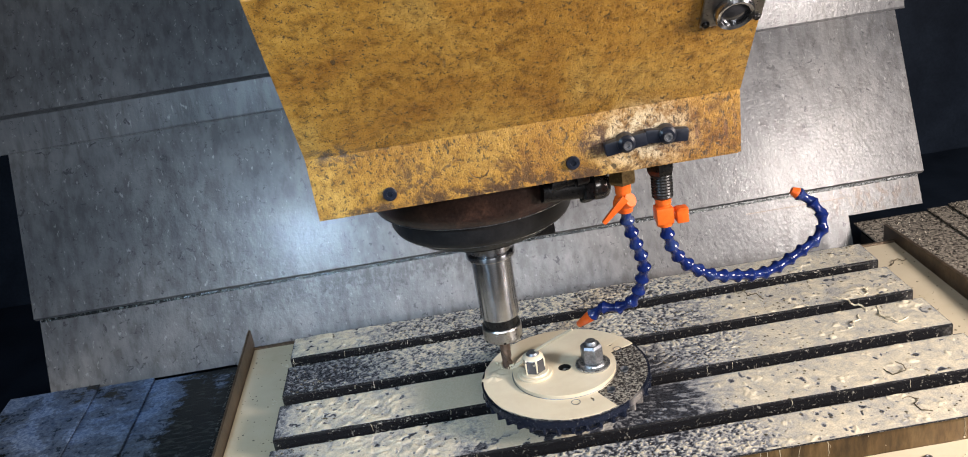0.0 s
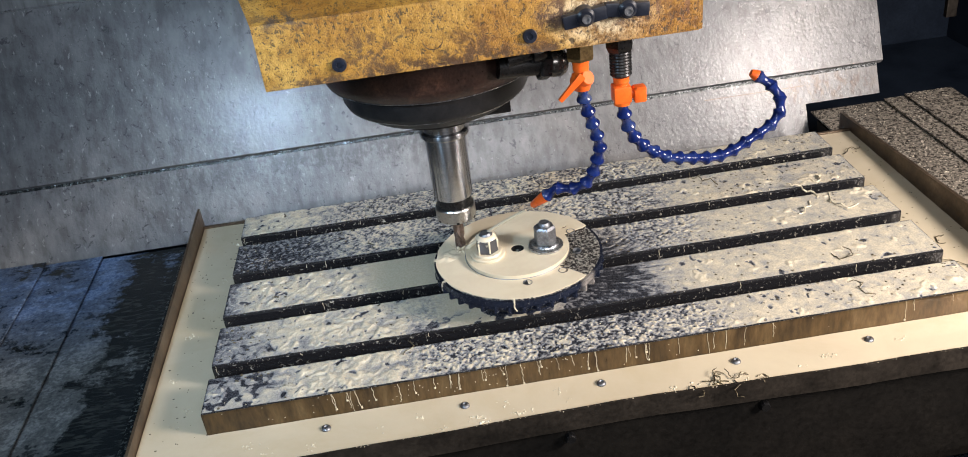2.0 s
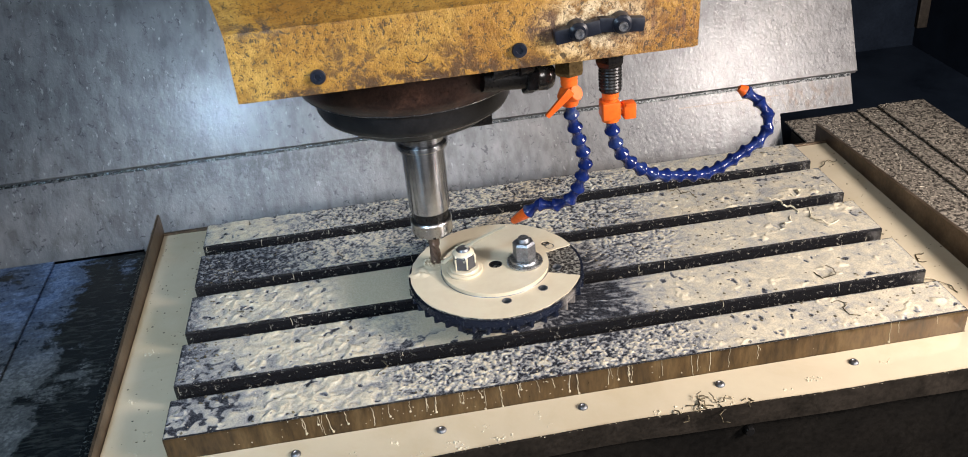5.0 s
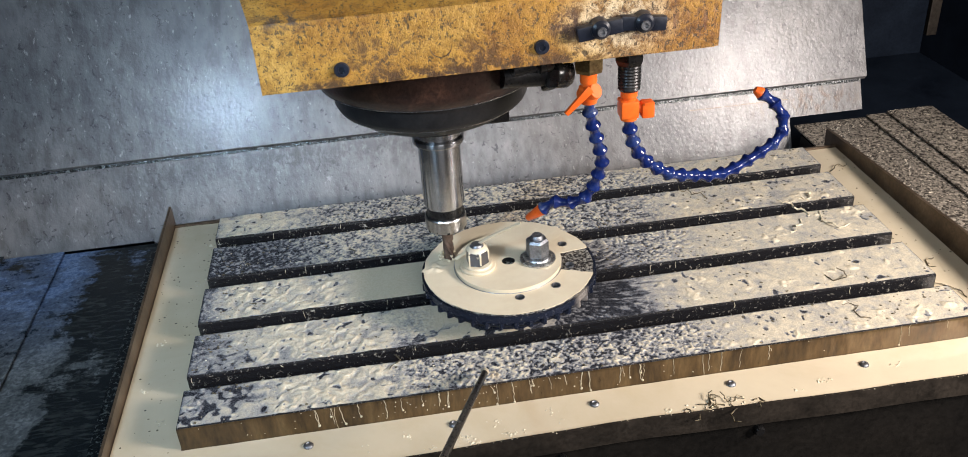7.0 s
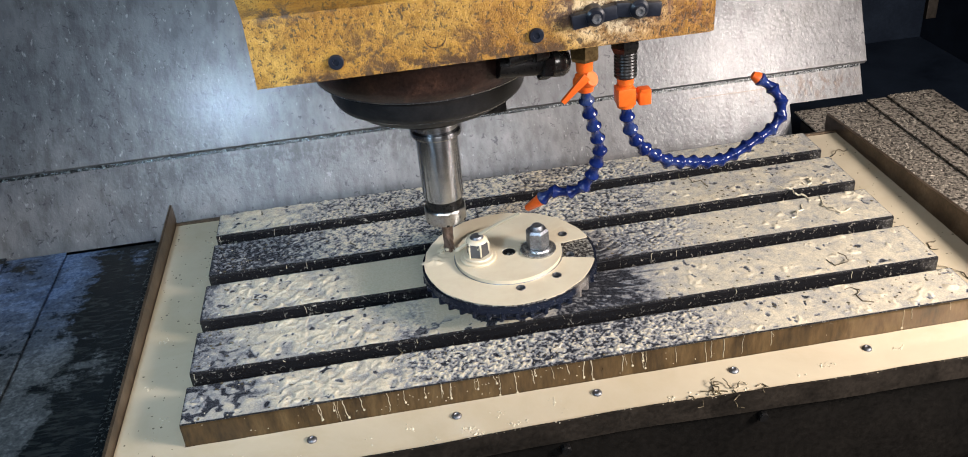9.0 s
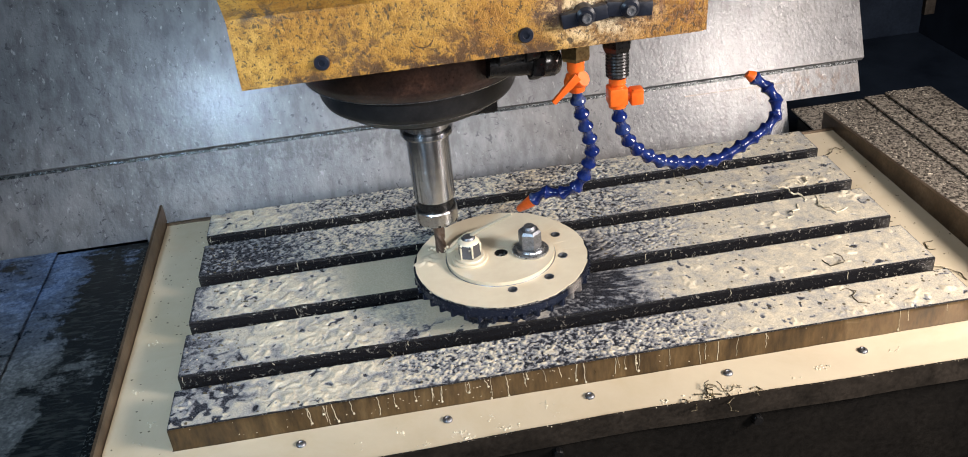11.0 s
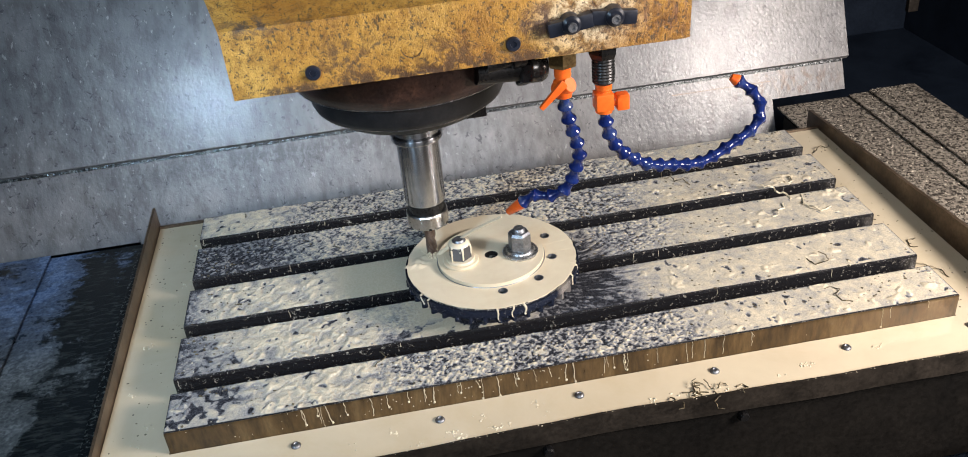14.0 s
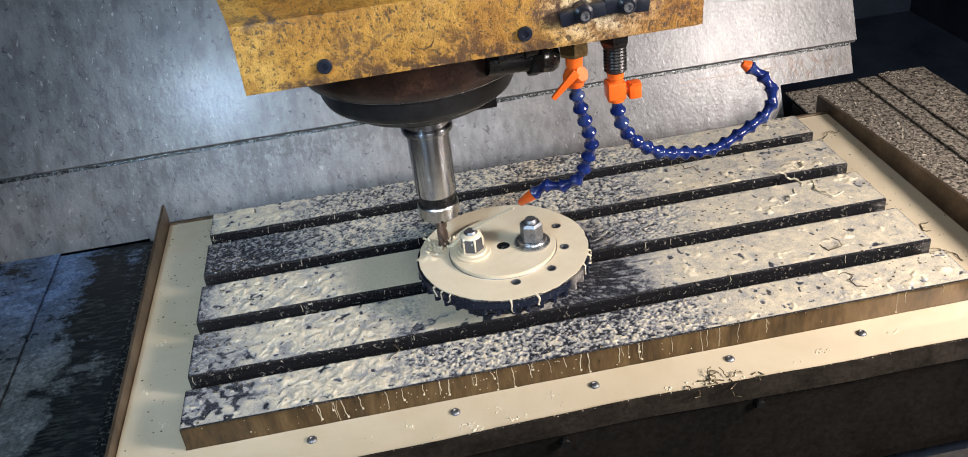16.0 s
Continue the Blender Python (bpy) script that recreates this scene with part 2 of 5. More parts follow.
M_BROWNCHIP = surface("brown_metal_chips", [(0.35, (0.16, 0.14, 0.11)), (0.6, (0.58, 0.52, 0.42))], 150, 0.55, 0.1, 0.4, 500, 0.3, 0.0004)
M_LIP = surface("oily_tray_lip_steel", [(0.3, (0.014, 0.012, 0.010)), (0.7, (0.055, 0.045, 0.036))], 25, 0.42, 0.4, 0.4, 240, 0.3, 0.0008)
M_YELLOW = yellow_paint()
M_GUARD = guard_steel()
M_PAN = surface("stained_pan_steel", [(0.3, (0.06, 0.042, 0.03)), (0.5, (0.125, 0.09, 0.06)), (0.7, (0.20, 0.15, 0.105))], 18, 0.42, 0.5, 0.4, 220, 0.3, 0.0008)


def wiped_cover():
    """Oil-black cover plate: wiped crossways, hazed grey, with cream smears and a painted blue sheen."""
    m, n, l, b = nodes_of("wet_way_cover_sheen")
    p = where(n)
    wipe = noise_node(n, l, stretched(n, l, p, 17.0, 58.0, 1.0), 1.0, 5.0, 0.62, 0.7)
    blot = noise_node(n, l, stretched(n, l, p, 1.3, 1.0, 1.0), 11.0, 4.0, 0.6, 0.5)
    grain = noise_node(n, l, p, 170.0, 4.0, 0.7, 0.3)
    tear = noise_node(n, l, stretched(n, l, p, 38.0, 150.0, 1.0), 1.0, 4.0, 0.6, 0.5)
    bare = mathn(n, l, "MAXIMUM", spot(n, l, p, -0.160, 0.35, 0.050, 0.105, 1.0, 0.10), spot(n, l, p, -0.16, -0.02, 0.06, 0.16, 0.8, 0.9))
    wet = mathn(n, l, "MULTIPLY_ADD", bare, -0.26, mathn(n, l, "MULTIPLY_ADD", wipe, 0.50, mathn(n, l, "MULTIPLY", blot, 1.25)))
    wet = mathn(n, l, "MULTIPLY_ADD", mathn(n, l, "ADD", grain, -0.5), 0.25, wet)
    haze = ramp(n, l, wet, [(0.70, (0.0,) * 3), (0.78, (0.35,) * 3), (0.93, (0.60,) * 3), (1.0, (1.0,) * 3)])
    # Bluish reflected light, painted into the haze over the far left plates.
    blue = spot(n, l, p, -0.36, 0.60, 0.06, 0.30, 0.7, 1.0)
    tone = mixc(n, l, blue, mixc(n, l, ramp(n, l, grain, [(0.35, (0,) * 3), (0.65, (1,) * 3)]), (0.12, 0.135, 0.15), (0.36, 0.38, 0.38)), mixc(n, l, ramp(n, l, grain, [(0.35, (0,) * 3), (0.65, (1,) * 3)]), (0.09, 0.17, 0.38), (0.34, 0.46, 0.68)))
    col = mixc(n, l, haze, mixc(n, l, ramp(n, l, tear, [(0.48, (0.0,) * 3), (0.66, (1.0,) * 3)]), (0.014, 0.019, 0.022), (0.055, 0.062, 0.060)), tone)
    for cx, cy, r in ((-0.245, 0.205, 0.020), (-0.240, 0.150, 0.022), (-0.300, 0.090, 0.022), (-0.215, 0.475, 0.012), (-0.345, 0.39, 0.030), (-0.20, 0.27, 0.010)):
        smear = ramp(n, l, mathn(n, l, "MULTIPLY_ADD", spot(n, l, p, cx, cy, r * 0.2, r * 1.6, 0.75, 1.0), 0.50, mathn(n, l, "MULTIPLY_ADD", tear, 1.1, mathn(n, l, "MULTIPLY", wipe, 0.6))), [(1.16, (0.0,) * 3), (1.24, (0.8,) * 3)])
        col = mixc(n, l, smear, col, (0.34, 0.30, 0.17))
    l.new(col, b.inputs["Base Color"])
    l.new(ramp(n, l, wet, [(0.70, (0.22,) * 3), (1.0, (0.40,) * 3)]), b.inputs["Roughness"])
    b.inputs["Metallic"].default_value = 0.15
    bump(n, l, b, mathn(n, l, "MULTIPLY_ADD", grain, 0.5, mathn(n, l, "ADD", wipe, blot)), 0.4, 0.0012)
    return m


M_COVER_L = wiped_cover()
M_COVER_R = wet_speckled("chip_strewn_way_cover", (0.060, 0.053, 0.046), (0.44, 0.385, 0.315), 0.43, 0.64, 165.0, 0.10)
M_RETURN = wet_speckled("dark_speckled_return", (0.035, 0.030, 0.027), (0.22, 0.19, 0.16), 0.50, 0.72, 120.0, 0.2)
M_STRIP = wet_speckled("dark_speckled_strip", (0.012, 0.016, 0.018), (0.16, 0.18, 0.17), 0.52, 0.70, 170.0, 0.3)
M_DARK = surface("dark_enclosure_paint", [(0.3, (0.007, 0.011, 0.020)), (0.7, (0.019, 0.028, 0.045))], 8, 0.5, 0.0, 0.3, 140, 0.25, 0.001)
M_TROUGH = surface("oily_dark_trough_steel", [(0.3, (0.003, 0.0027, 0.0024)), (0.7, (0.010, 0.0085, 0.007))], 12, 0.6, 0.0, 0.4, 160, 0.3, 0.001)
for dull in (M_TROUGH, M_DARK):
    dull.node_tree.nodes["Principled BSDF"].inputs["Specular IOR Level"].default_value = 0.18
M_NOSE = surface("oil_blacked_nose_iron", [(0.3, (0.006, 0.006, 0.007)), (0.7, (0.022, 0.021, 0.021))], 30, 0.4, 0.0, 0.3, 300, 0.15, 0.0005)
M_NOSE.node_tree.nodes["Principled BSDF"].inputs["Specular IOR Level"].default_value = 0.25
M_RUST = surface("rusty_brown_casting", [(0.3, (0.014, 0.009, 0.008)), (0.55, (0.038, 0.020, 0.015)), (0.72, (0.085, 0.042, 0.028))], 30, 0.34, 0.2, 0.5, 320, 0.4, 0.0008)
M_BLACK = surface("oiled_black_steel", [(0.3, (0.010, 0.010, 0.011)), (0.7, (0.035, 0.034, 0.034))], 30, 0.3, 0.6, 0.3, 300, 0.15, 0.0005)
M_STEEL = surface("polished_tool_steel", [(0.3, (0.44, 0.45, 0.48)), (0.7, (0.56, 0.57, 0.60))], 20, 0.24, 1.0, 0.15, 300, 0.05, 0.0002, 0.05, (1, 1, 8))


def turned(material):
    """Fine turning marks round the axis."""
    n, l = material.node_tree.nodes, material.node_tree.links
    t = n.new("ShaderNodeTangent")
    t.direction_type, t.axis = "RADIAL", "Z"
    b = n["Principled BSDF"]
    l.new(t.outputs[0], b.inputs["Tangent"])
    b.inputs["Anisotropic"].default_value, b.inputs["Anisotropic Rotation"].default_value = 0.88, 0.25


turned(M_STEEL)
M_PLUG = surface("oily_dark_plug_steel", [(0.3, (0.05, 0.045, 0.042)), (0.7, (0.16, 0.145, 0.13))], 50, 0.24, 0.7, 0.4, 300, 0.25, 0.0005)
M_SATIN = surface("satin_collet_nut_steel", [(0.3, (0.42, 0.41, 0.40)), (0.7, (0.56, 0.54, 0.52))], 40, 0.30, 1.0, 0.2, 400, 0.08, 0.0003, 0.08)
M_CARBIDE = surface("brown_coated_carbide", [(0.3, (0.15, 0.105, 0.085)), (0.7, (0.27, 0.20, 0.165))], 80, 0.33, 0.8, 0.2, 400, 0.1, 0.0003)
M_BOLT = surface("dull_zinc_steel", [(0.3, (0.15, 0.155, 0.17)), (0.6, (0.30, 0.31, 0.33)), (0.75, (0.50, 0.49, 0.47))], 90, 0.45, 0.9, 0.4, 500, 0.2, 0.0004)
M_WASHER = surface("bright_washer_steel", [(0.3, (0.42, 0.43, 0.44)), (0.7, (0.66, 0.66, 0.65))], 90, 0.30, 0.95, 0.4, 400, 0.2, 0.0004)
M_SPLASHED = wet_speckled("coolant_splashed_nut", (0.10, 0.10, 0.11), (0.70, 0.62, 0.45), 0.60, 0.68, 75.0, 0.5)
M_GEAR = wet_speckled("wet_blued_gear_steel", (0.020, 0.028, 0.055), (0.30, 0.30, 0.28), 0.60, 0.74, 230.0, 0.6)
# A glint on the right of the rim, painted into the gear's colour.
glint = M_GEAR.node_tree
base = glint.nodes["Principled BSDF"].inputs["Base Color"]
flank = base.links[0].from_socket
rim_glint = spot(glint.nodes, glint.links, where(glint.nodes), 0.458, 0.083, 0.004, 0.018)
glint.links.new(mixc(glint.nodes, glint.links, mathn(glint.nodes, glint.links, "MULTIPLY", rim_glint, 0.8), flank, (0.58, 0.53, 0.48)), base)
M_GEARTOP = wet_speckled("splashed_gear_face", (0.05, 0.045, 0.045), (0.52, 0.49, 0.42), 0.47, 0.60, 290.0, 0.4)
M_BRASS = surface("dull_brass", [(0.3, (0.14, 0.09, 0.04)), (0.7, (0.34, 0.24, 0.11))], 60, 0.35, 0.85, 0.4, 400, 0.2, 0.0004)
M_ORANGE = surface("orange_plastic", [(0.3, (0.72, 0.10, 0.012)), (0.7, (0.85, 0.16, 0.02))], 40, 0.32, 0.0, 0.15, 300, 0.1, 0.0003, 0.08)
M_BLUE = surface("blue_plastic", [(0.3, (0.005, 0.010, 0.060)), (0.52, (0.008, 0.020, 0.115)), (0.64, (0.03, 0.05, 0.14)), (0.76, (0.16, 0.17, 0.18))], 38, 0.15, 0.0, 0.2, 300, 0.1, 0.0003, 0.08)
M_KNOB = surface("black_plastic", [(0.3, (0.004, 0.006, 0.012)), (0.7, (0.014, 0.018, 0.030))], 50, 0.35, 0.0, 0.2, 300, 0.15, 0.0004)
M_HOLE = surface("dark_hole", [(0.3, (0.004, 0.004, 0.005)), (0.7, (0.012, 0.011, 0.010))], 60, 0.5)
M_ROOM = surface("workshop_wall_paint", [(0.3, (0.42, 0.42, 0.40)), (0.7, (0.55, 0.54, 0.50))], 2, 0.7)
M_FLOOR = surface("workshop_concrete", [(0.3, (0.16, 0.155, 0.15)), (0.7, (0.27, 0.26, 0.24))], 3, 0.75, 0.0, 0.3, 60, 0.2, 0.002)
M_GLASS = surface("dark_lens_glass", [(0.3, (0.02, 0.02, 0.022)), (0.7, (0.05, 0.05, 0.055))], 30, 0.08)


# ---- mesh helpers ----
def empty(name, at=(0, 0, 0)):
    ob = new(name)
    ob.empty_display_size = 0.02
    ob.location = at
    return ob


def part(name, bm, material, parent=None, label="", smooth=False):
    bmesh.ops.recalc_face_normals(bm, faces=bm.faces[:])
    me = bpy.data.meshes.new(name)
    bm.to_mesh(me)
    bm.free()
    me.materials.append(material)
    if smooth:
        me.polygons.foreach_set("use_smooth", [True] * len(me.polygons))
        me.set_sharp_from_angle(angle=radians(38 if smooth is True else smooth))
    ob = new(name, me)
    if parent:
        ob.parent = parent
        ob.matrix_parent_inverse = Matrix.Translation(-parent.location)
    if label:
        tagged(ob, label)
    return ob


def box(x0, x1, y0, y1, z0, z1, bevel=0.0, seg=2, bm=None):
    own = bmesh.new()
    vs = [own.verts.new((x, y, z)) for z in (z0, z1) for y in (y0, y1) for x in (x0, x1)]
    for f in ((0, 2, 3, 1), (4, 5, 7, 6), (0, 1, 5, 4), (2, 6, 7, 3), (0, 4, 6, 2), (1, 3, 7, 5)):
        own.faces.new([vs[i] for i in f])
    if bevel:
        bmesh.ops.bevel(own, geom=own.edges[:], offset=bevel, segments=seg, profile=0.6, affect="EDGES")
    if bm is None:
        return own
    merge(bm, own)
    return bm


def merge(bm, other, m=None):
    if m is not None:
        bmesh.ops.transform(other, matrix=m, verts=other.verts[:])
    me = bpy.data.meshes.new("tmp")
    other.to_mesh(me)
    other.free()
    bm.from_mesh(me)
    bpy.data.meshes.remove(me)
    return bm


def lathe(profile, seg=32, m=None, bm=None):
    """Turn (radius, height) pairs round z; radius 0 closes the end."""
    own = bmesh.new()
    rings = []
    for r, z in profile:
        if r <= 1e-6:
            rings.append([own.verts.new((0, 0, z))])
        else:
            rings.append([own.verts.new((r * math.cos(2 * math.pi * i / seg), r * math.sin(2 * math.pi * i / seg), z)) for i in range(seg)])
    for a, b in zip(rings, rings[1:]):
        for i in range(seg):
            j = (i + 1) % seg
            if len(a) == 1 and len(b) > 1:
                own.faces.new((a[0], b[i], b[j]))
            elif len(b) == 1 and len(a) > 1:
                own.faces.new((a[i], b[0], a[j]))
            elif len(a) > 1:
                own.faces.new((a[i], a[j], b[j], b[i]))
    if m is not None:
        bmesh.ops.transform(own, matrix=m, verts=own.verts[:])
    if bm is None:
        return own
    return merge(bm, own)


def prism(points, z0, z1, bevel=0.0):
    """Stand a flat outline up between two heights."""
    bm = bmesh.new()
    lo = [bm.verts.new((x, y, z0)) for x, y in points]
    hi = [bm.verts.new((x, y, z1)) for x, y in points]
    bm.faces.new(lo), bm.faces.new(hi)
    for i in range(len(points)):
        j = (i + 1) % len(points)
        bm.faces.new((lo[i], lo[j], hi[j], hi[i]))
    if bevel:
        bmesh.ops.bevel(bm, geom=bm.edges[:], offset=bevel, segments=2, affect="EDGES")
    return bm


def sheet(profile, x0, x1, thick, bm=None):
    """A folded sheet: a (y, z) profile drawn along x, with thickness."""
    own = bmesh.new()
    pts = [Vector((0, y, z)) for y, z in profile]
    offs = []
    for i, p in enumerate(pts):
        d = (pts[min(i + 1, len(pts) - 1)] - pts[max(i - 1, 0)]).normalized()
        offs.append(p + Vector((0, d.z, -d.y)) * thick)
    rows = [[own.verts.new((x, q.y, q.z)) for q in pts + offs[::-1]] for x in (x0, x1)]
    k = len(rows[0])
    for i in range(k):
        j = (i + 1) % k
        own.faces.new((rows[0][i], rows[0][j], rows[1][j], rows[1][i]))
    n = len(pts)
    for r in rows:
        for i in range(n - 1):
            own.faces.new((r[i], r[i + 1], r[k - 2 - i], r[k - 1 - i]))
    if bm is None:
        return own
    return merge(bm, own)


def tube(points, radius, seg=8, taper=1.0, bm=None):
    own = bmesh.new()
    pts = [Vector(p) for p in points]
    rings, up = [], Vector((0.31, 0.22, 0.92))
    for i, p in enumerate(pts):
        d = (pts[min(i + 1, len(pts) - 1)] - pts[max(i - 1, 0)]).normalized()
        a = d.cross(up).normalized()
        b = d.cross(a)
        r = radius * (1 + (taper - 1) * i / max(1, len(pts) - 1))
        rings.append([own.verts.new(p + r * (a * math.cos(2 * math.pi * k / seg) + b * math.sin(2 * math.pi * k / seg))) for k in range(seg)])
    for a, b in zip(rings, rings[1:]):
        for k in range(seg):
            own.faces.new((a[k], a[(k + 1) % seg], b[(k + 1) % seg], b[k]))
    own.faces.new(rings[0]), own.faces.new(rings[-1])
    if bm is None:
        return own
    return merge(bm, own)


def along(a, b):
    """The pose at a whose z runs towards b."""
    d = Vector(b) - Vector(a)
    return Matrix.Translation(a) @ d.to_track_quat("Z", "Y").to_matrix().to_4x4()


def holed(outline, holes, z0, z1):
    """A plate of any outline, pierced by round holes (x, y, r)."""
    bm = bmesh.new()
    loops = [outline] + [[(x + r * math.cos(-2 * math.pi * i / 18), y + r * math.sin(-2 * math.pi * i / 18)) for i in range(18)] for x, y, r in holes]
    tops = [[bm.verts.new((x, y, z1)) for x, y in loop] for loop in loops]
    flat = [v for vs in tops for v in vs]
    for tri in tessellate_polygon([[Vector((x, y, 0)) for x, y in loop] for loop in loops]):
        bm.faces.new([flat[i] for i in tri])
    for vs in tops:
        lo = [bm.verts.new((v.co.x, v.co.y, z0)) for v in vs]
        for i in range(len(vs)):
            j = (i + 1) % len(vs)
            bm.faces.new((vs[i], vs[j], lo[j], lo[i]))
    return bm


# ---- the room and the enclosure ----
def setting(name, bm, material, label, category):
    return tagged(part(name, bm, material), label, category, kind="structure")


setting("floor", box(-4, 5, -5, 4, -0.1, 0.0), M_FLOOR, "grey concrete workshop floor under the machine", "floor")
setting("ceiling", box(-4, 5, -5, 4, 3.4, 3.5), M_ROOM, "plain pale workshop ceiling above the machine", "ceiling")
setting("wall_room_south", box(-4, 5, -5.1, -5, 0, 3.4), M_ROOM, "plain pale workshop wall behind the viewer", "wall")
setting("wall_room_west", box(-4.1, -4, -5, 4, 0, 3.4), M_ROOM, "plain pale workshop wall", "wall")
setting("wall_room_east", box(5, 5.1, -5, 4, 0, 3.4), M_ROOM, "plain pale workshop wall", "wall")
setting("wall_room_north", box(-4, 5, 4, 4.1, 0, 3.4), M_ROOM, "plain pale workshop wall behind the machine", "wall")
setting("wall_west", box(-0.95, -0.92, -0.62, 1.35, 0.3, 2.3), M_DARK, "dark painted side wall of the machine enclosure", "enclosure wall")
setting("wall_east", box(1.66, 1.69, -0.62, 1.35, 0.3, 2.3), M_DARK, "dark painted side wall of the machine enclosure", "enclosure wall")
setting("wall_north", box(-0.95, 1.69, 1.35, 1.38, 0.3, 2.3), M_DARK, "dark rear wall of the machine enclosure", "enclosure wall")
setting("enclosure_roof", box(-0.95, 1.69, -0.62, 1.38, 2.3, 2.33), M_DARK, "dark sheet roof of the machine enclosure", "enclosure roof")
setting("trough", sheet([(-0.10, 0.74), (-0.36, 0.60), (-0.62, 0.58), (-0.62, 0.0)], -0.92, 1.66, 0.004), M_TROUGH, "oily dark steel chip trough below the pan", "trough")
setting("bed_floor", box(-0.92, 1.66, -0.10, 1.35, 0.62, 0.66), M_DARK, "dark oily machine bed under the way covers", "machine bed")


# ---- rear guard ----
def slope(z):
    return 0.71 + 0.45 * (z - 0.9)


def rear_guard():
    g = empty("rear_guard", (0.315, 0.71, 0.70))
    tagged(g, "wet grey folded sheet steel guard behind the table", "machine guard", kind="structure")
    t = 0.003
    part("upper_panel", sheet([(slope(0.897) - 0.002, 0.895), (slope(0.90) - 0.009, 0.899), (slope(1.176) - 0.009, 1.176)], -0.497, 1.133, -t), M_GUARD, g)
    bm = sheet([(slope(0.768), 0.768), (slope(0.91), 0.91)], -0.490, 0.985, -t)
    sheet([(slope(0.842), 0.842), (slope(0.91), 0.91)], 0.985, 1.124, -t, bm)
    sheet([(slope(0.70), 0.70), (slope(0.768), 0.768)], -0.155, 0.985, -t, bm)
    part("lower_panel", bm, M_GUARD, g)
    # Dark strip added to draw the shadow line in the panel gap.
    part("gap_shadow_strip", sheet([(slope(0.8895) - 0.0034, 0.8895), (slope(0.901) - 0.0034, 0.901)], -0.488, 1.122, -0.0012), M_STRIP, g, "dark strip drawn as the gap's shadow under the panel edge")
    # Thin brown strip stands in for the faint shadow line at the joint.
    part("joint_shadow", sheet([(slope(0.8728) - 0.0033, 0.8728), (slope(0.8740) - 0.0033, 0.8740)], 0.80, 0.985, -0.0008), M_PAN, g)
    part("drip_ledge", sheet([(0.820, 1.173), (0.822, 1.177), (0.832, 1.233), (0.85, 1.235)], -0.60, 1.150, -t), M_GUARD, g, "paler bent ledge between the panels")
    part("top_panel", sheet([(0.858, 1.225), (0.858 + 0.45 * 0.7, 1.925)], -0.62, 1.17, -t), M_GUARD, g)
    bm = bmesh.new()
    lo, hi = slope(0.84) + 0.16, slope(1.9) + 0.16
    vs = [bm.verts.new(v) for v in ((1.06, lo, 0.82), (1.165, lo, 0.82), (1.33, hi, 1.9), (1.06, hi, 1.9))]
    vs += [bm.verts.new(v.co + Vector((0, 0.003, 0))) for v in vs]
    for f in ((0, 1, 2, 3), (7, 6, 5, 4), (0, 4, 5, 1), (1, 5, 6, 2), (2, 6, 7, 3), (3, 7, 4, 0)):
        bm.faces.new([vs[q] for q in f])
    part("side_return", bm, M_RETURN, g, "dark speckled return beside the panels")
    return g


rear_guard()
setting("hanging_strap", box(1.368, 1.390, 0.898, 0.910, 0.884, 2.301, 0.002), M_LIP, "dark brown steel strap hanging from the enclosure roof", "strap")


# ---- table ----
LANDS = ((0.0, 0.064), (0.086, 0.166), (0.188, 0.268), (0.290, 0.371), (0.393, 0.457))


def machine_table():
    t = empty("machine_table", (0.45, 0.228, 0.80))
    tagged(t, "cast iron T-slot machine table crusted with cream coolant", "machine table")
    part("table_body", box(0.004, 0.896, 0.004, 0.453, 0.72, 0.862), M_EDGE, t)
    for y0, y1 in LANDS:
        bm = box(0.0, 0.9, y0, y1, 0.862, 0.9, 0.0026)
        ob = part("land", bm, M_IRON, t)
        ob.data.materials.append(M_EDGE if y0 == 0.0 else M_SLOT)
        ob.data.materials.append(M_EDGE)
        ob.data.materials.append(M_GLINT)
        for p in ob.data.polygons:
            # Bevels take the brighter iron, so their highlight is partly painted.
            if 0.3 < p.normal.z < 0.97:
                p.material_index = 3
            if p.normal.z < 0.3:
                p.material_index = 2 if abs(p.normal.x) > 0.7 else 1
    return t


machine_table()


def lip_line(x):
    return -0.0655 + 0.006 * math.exp(-((x - 0.46) / 0.16) ** 2) + 0.0006 * math.sin(x * 42)


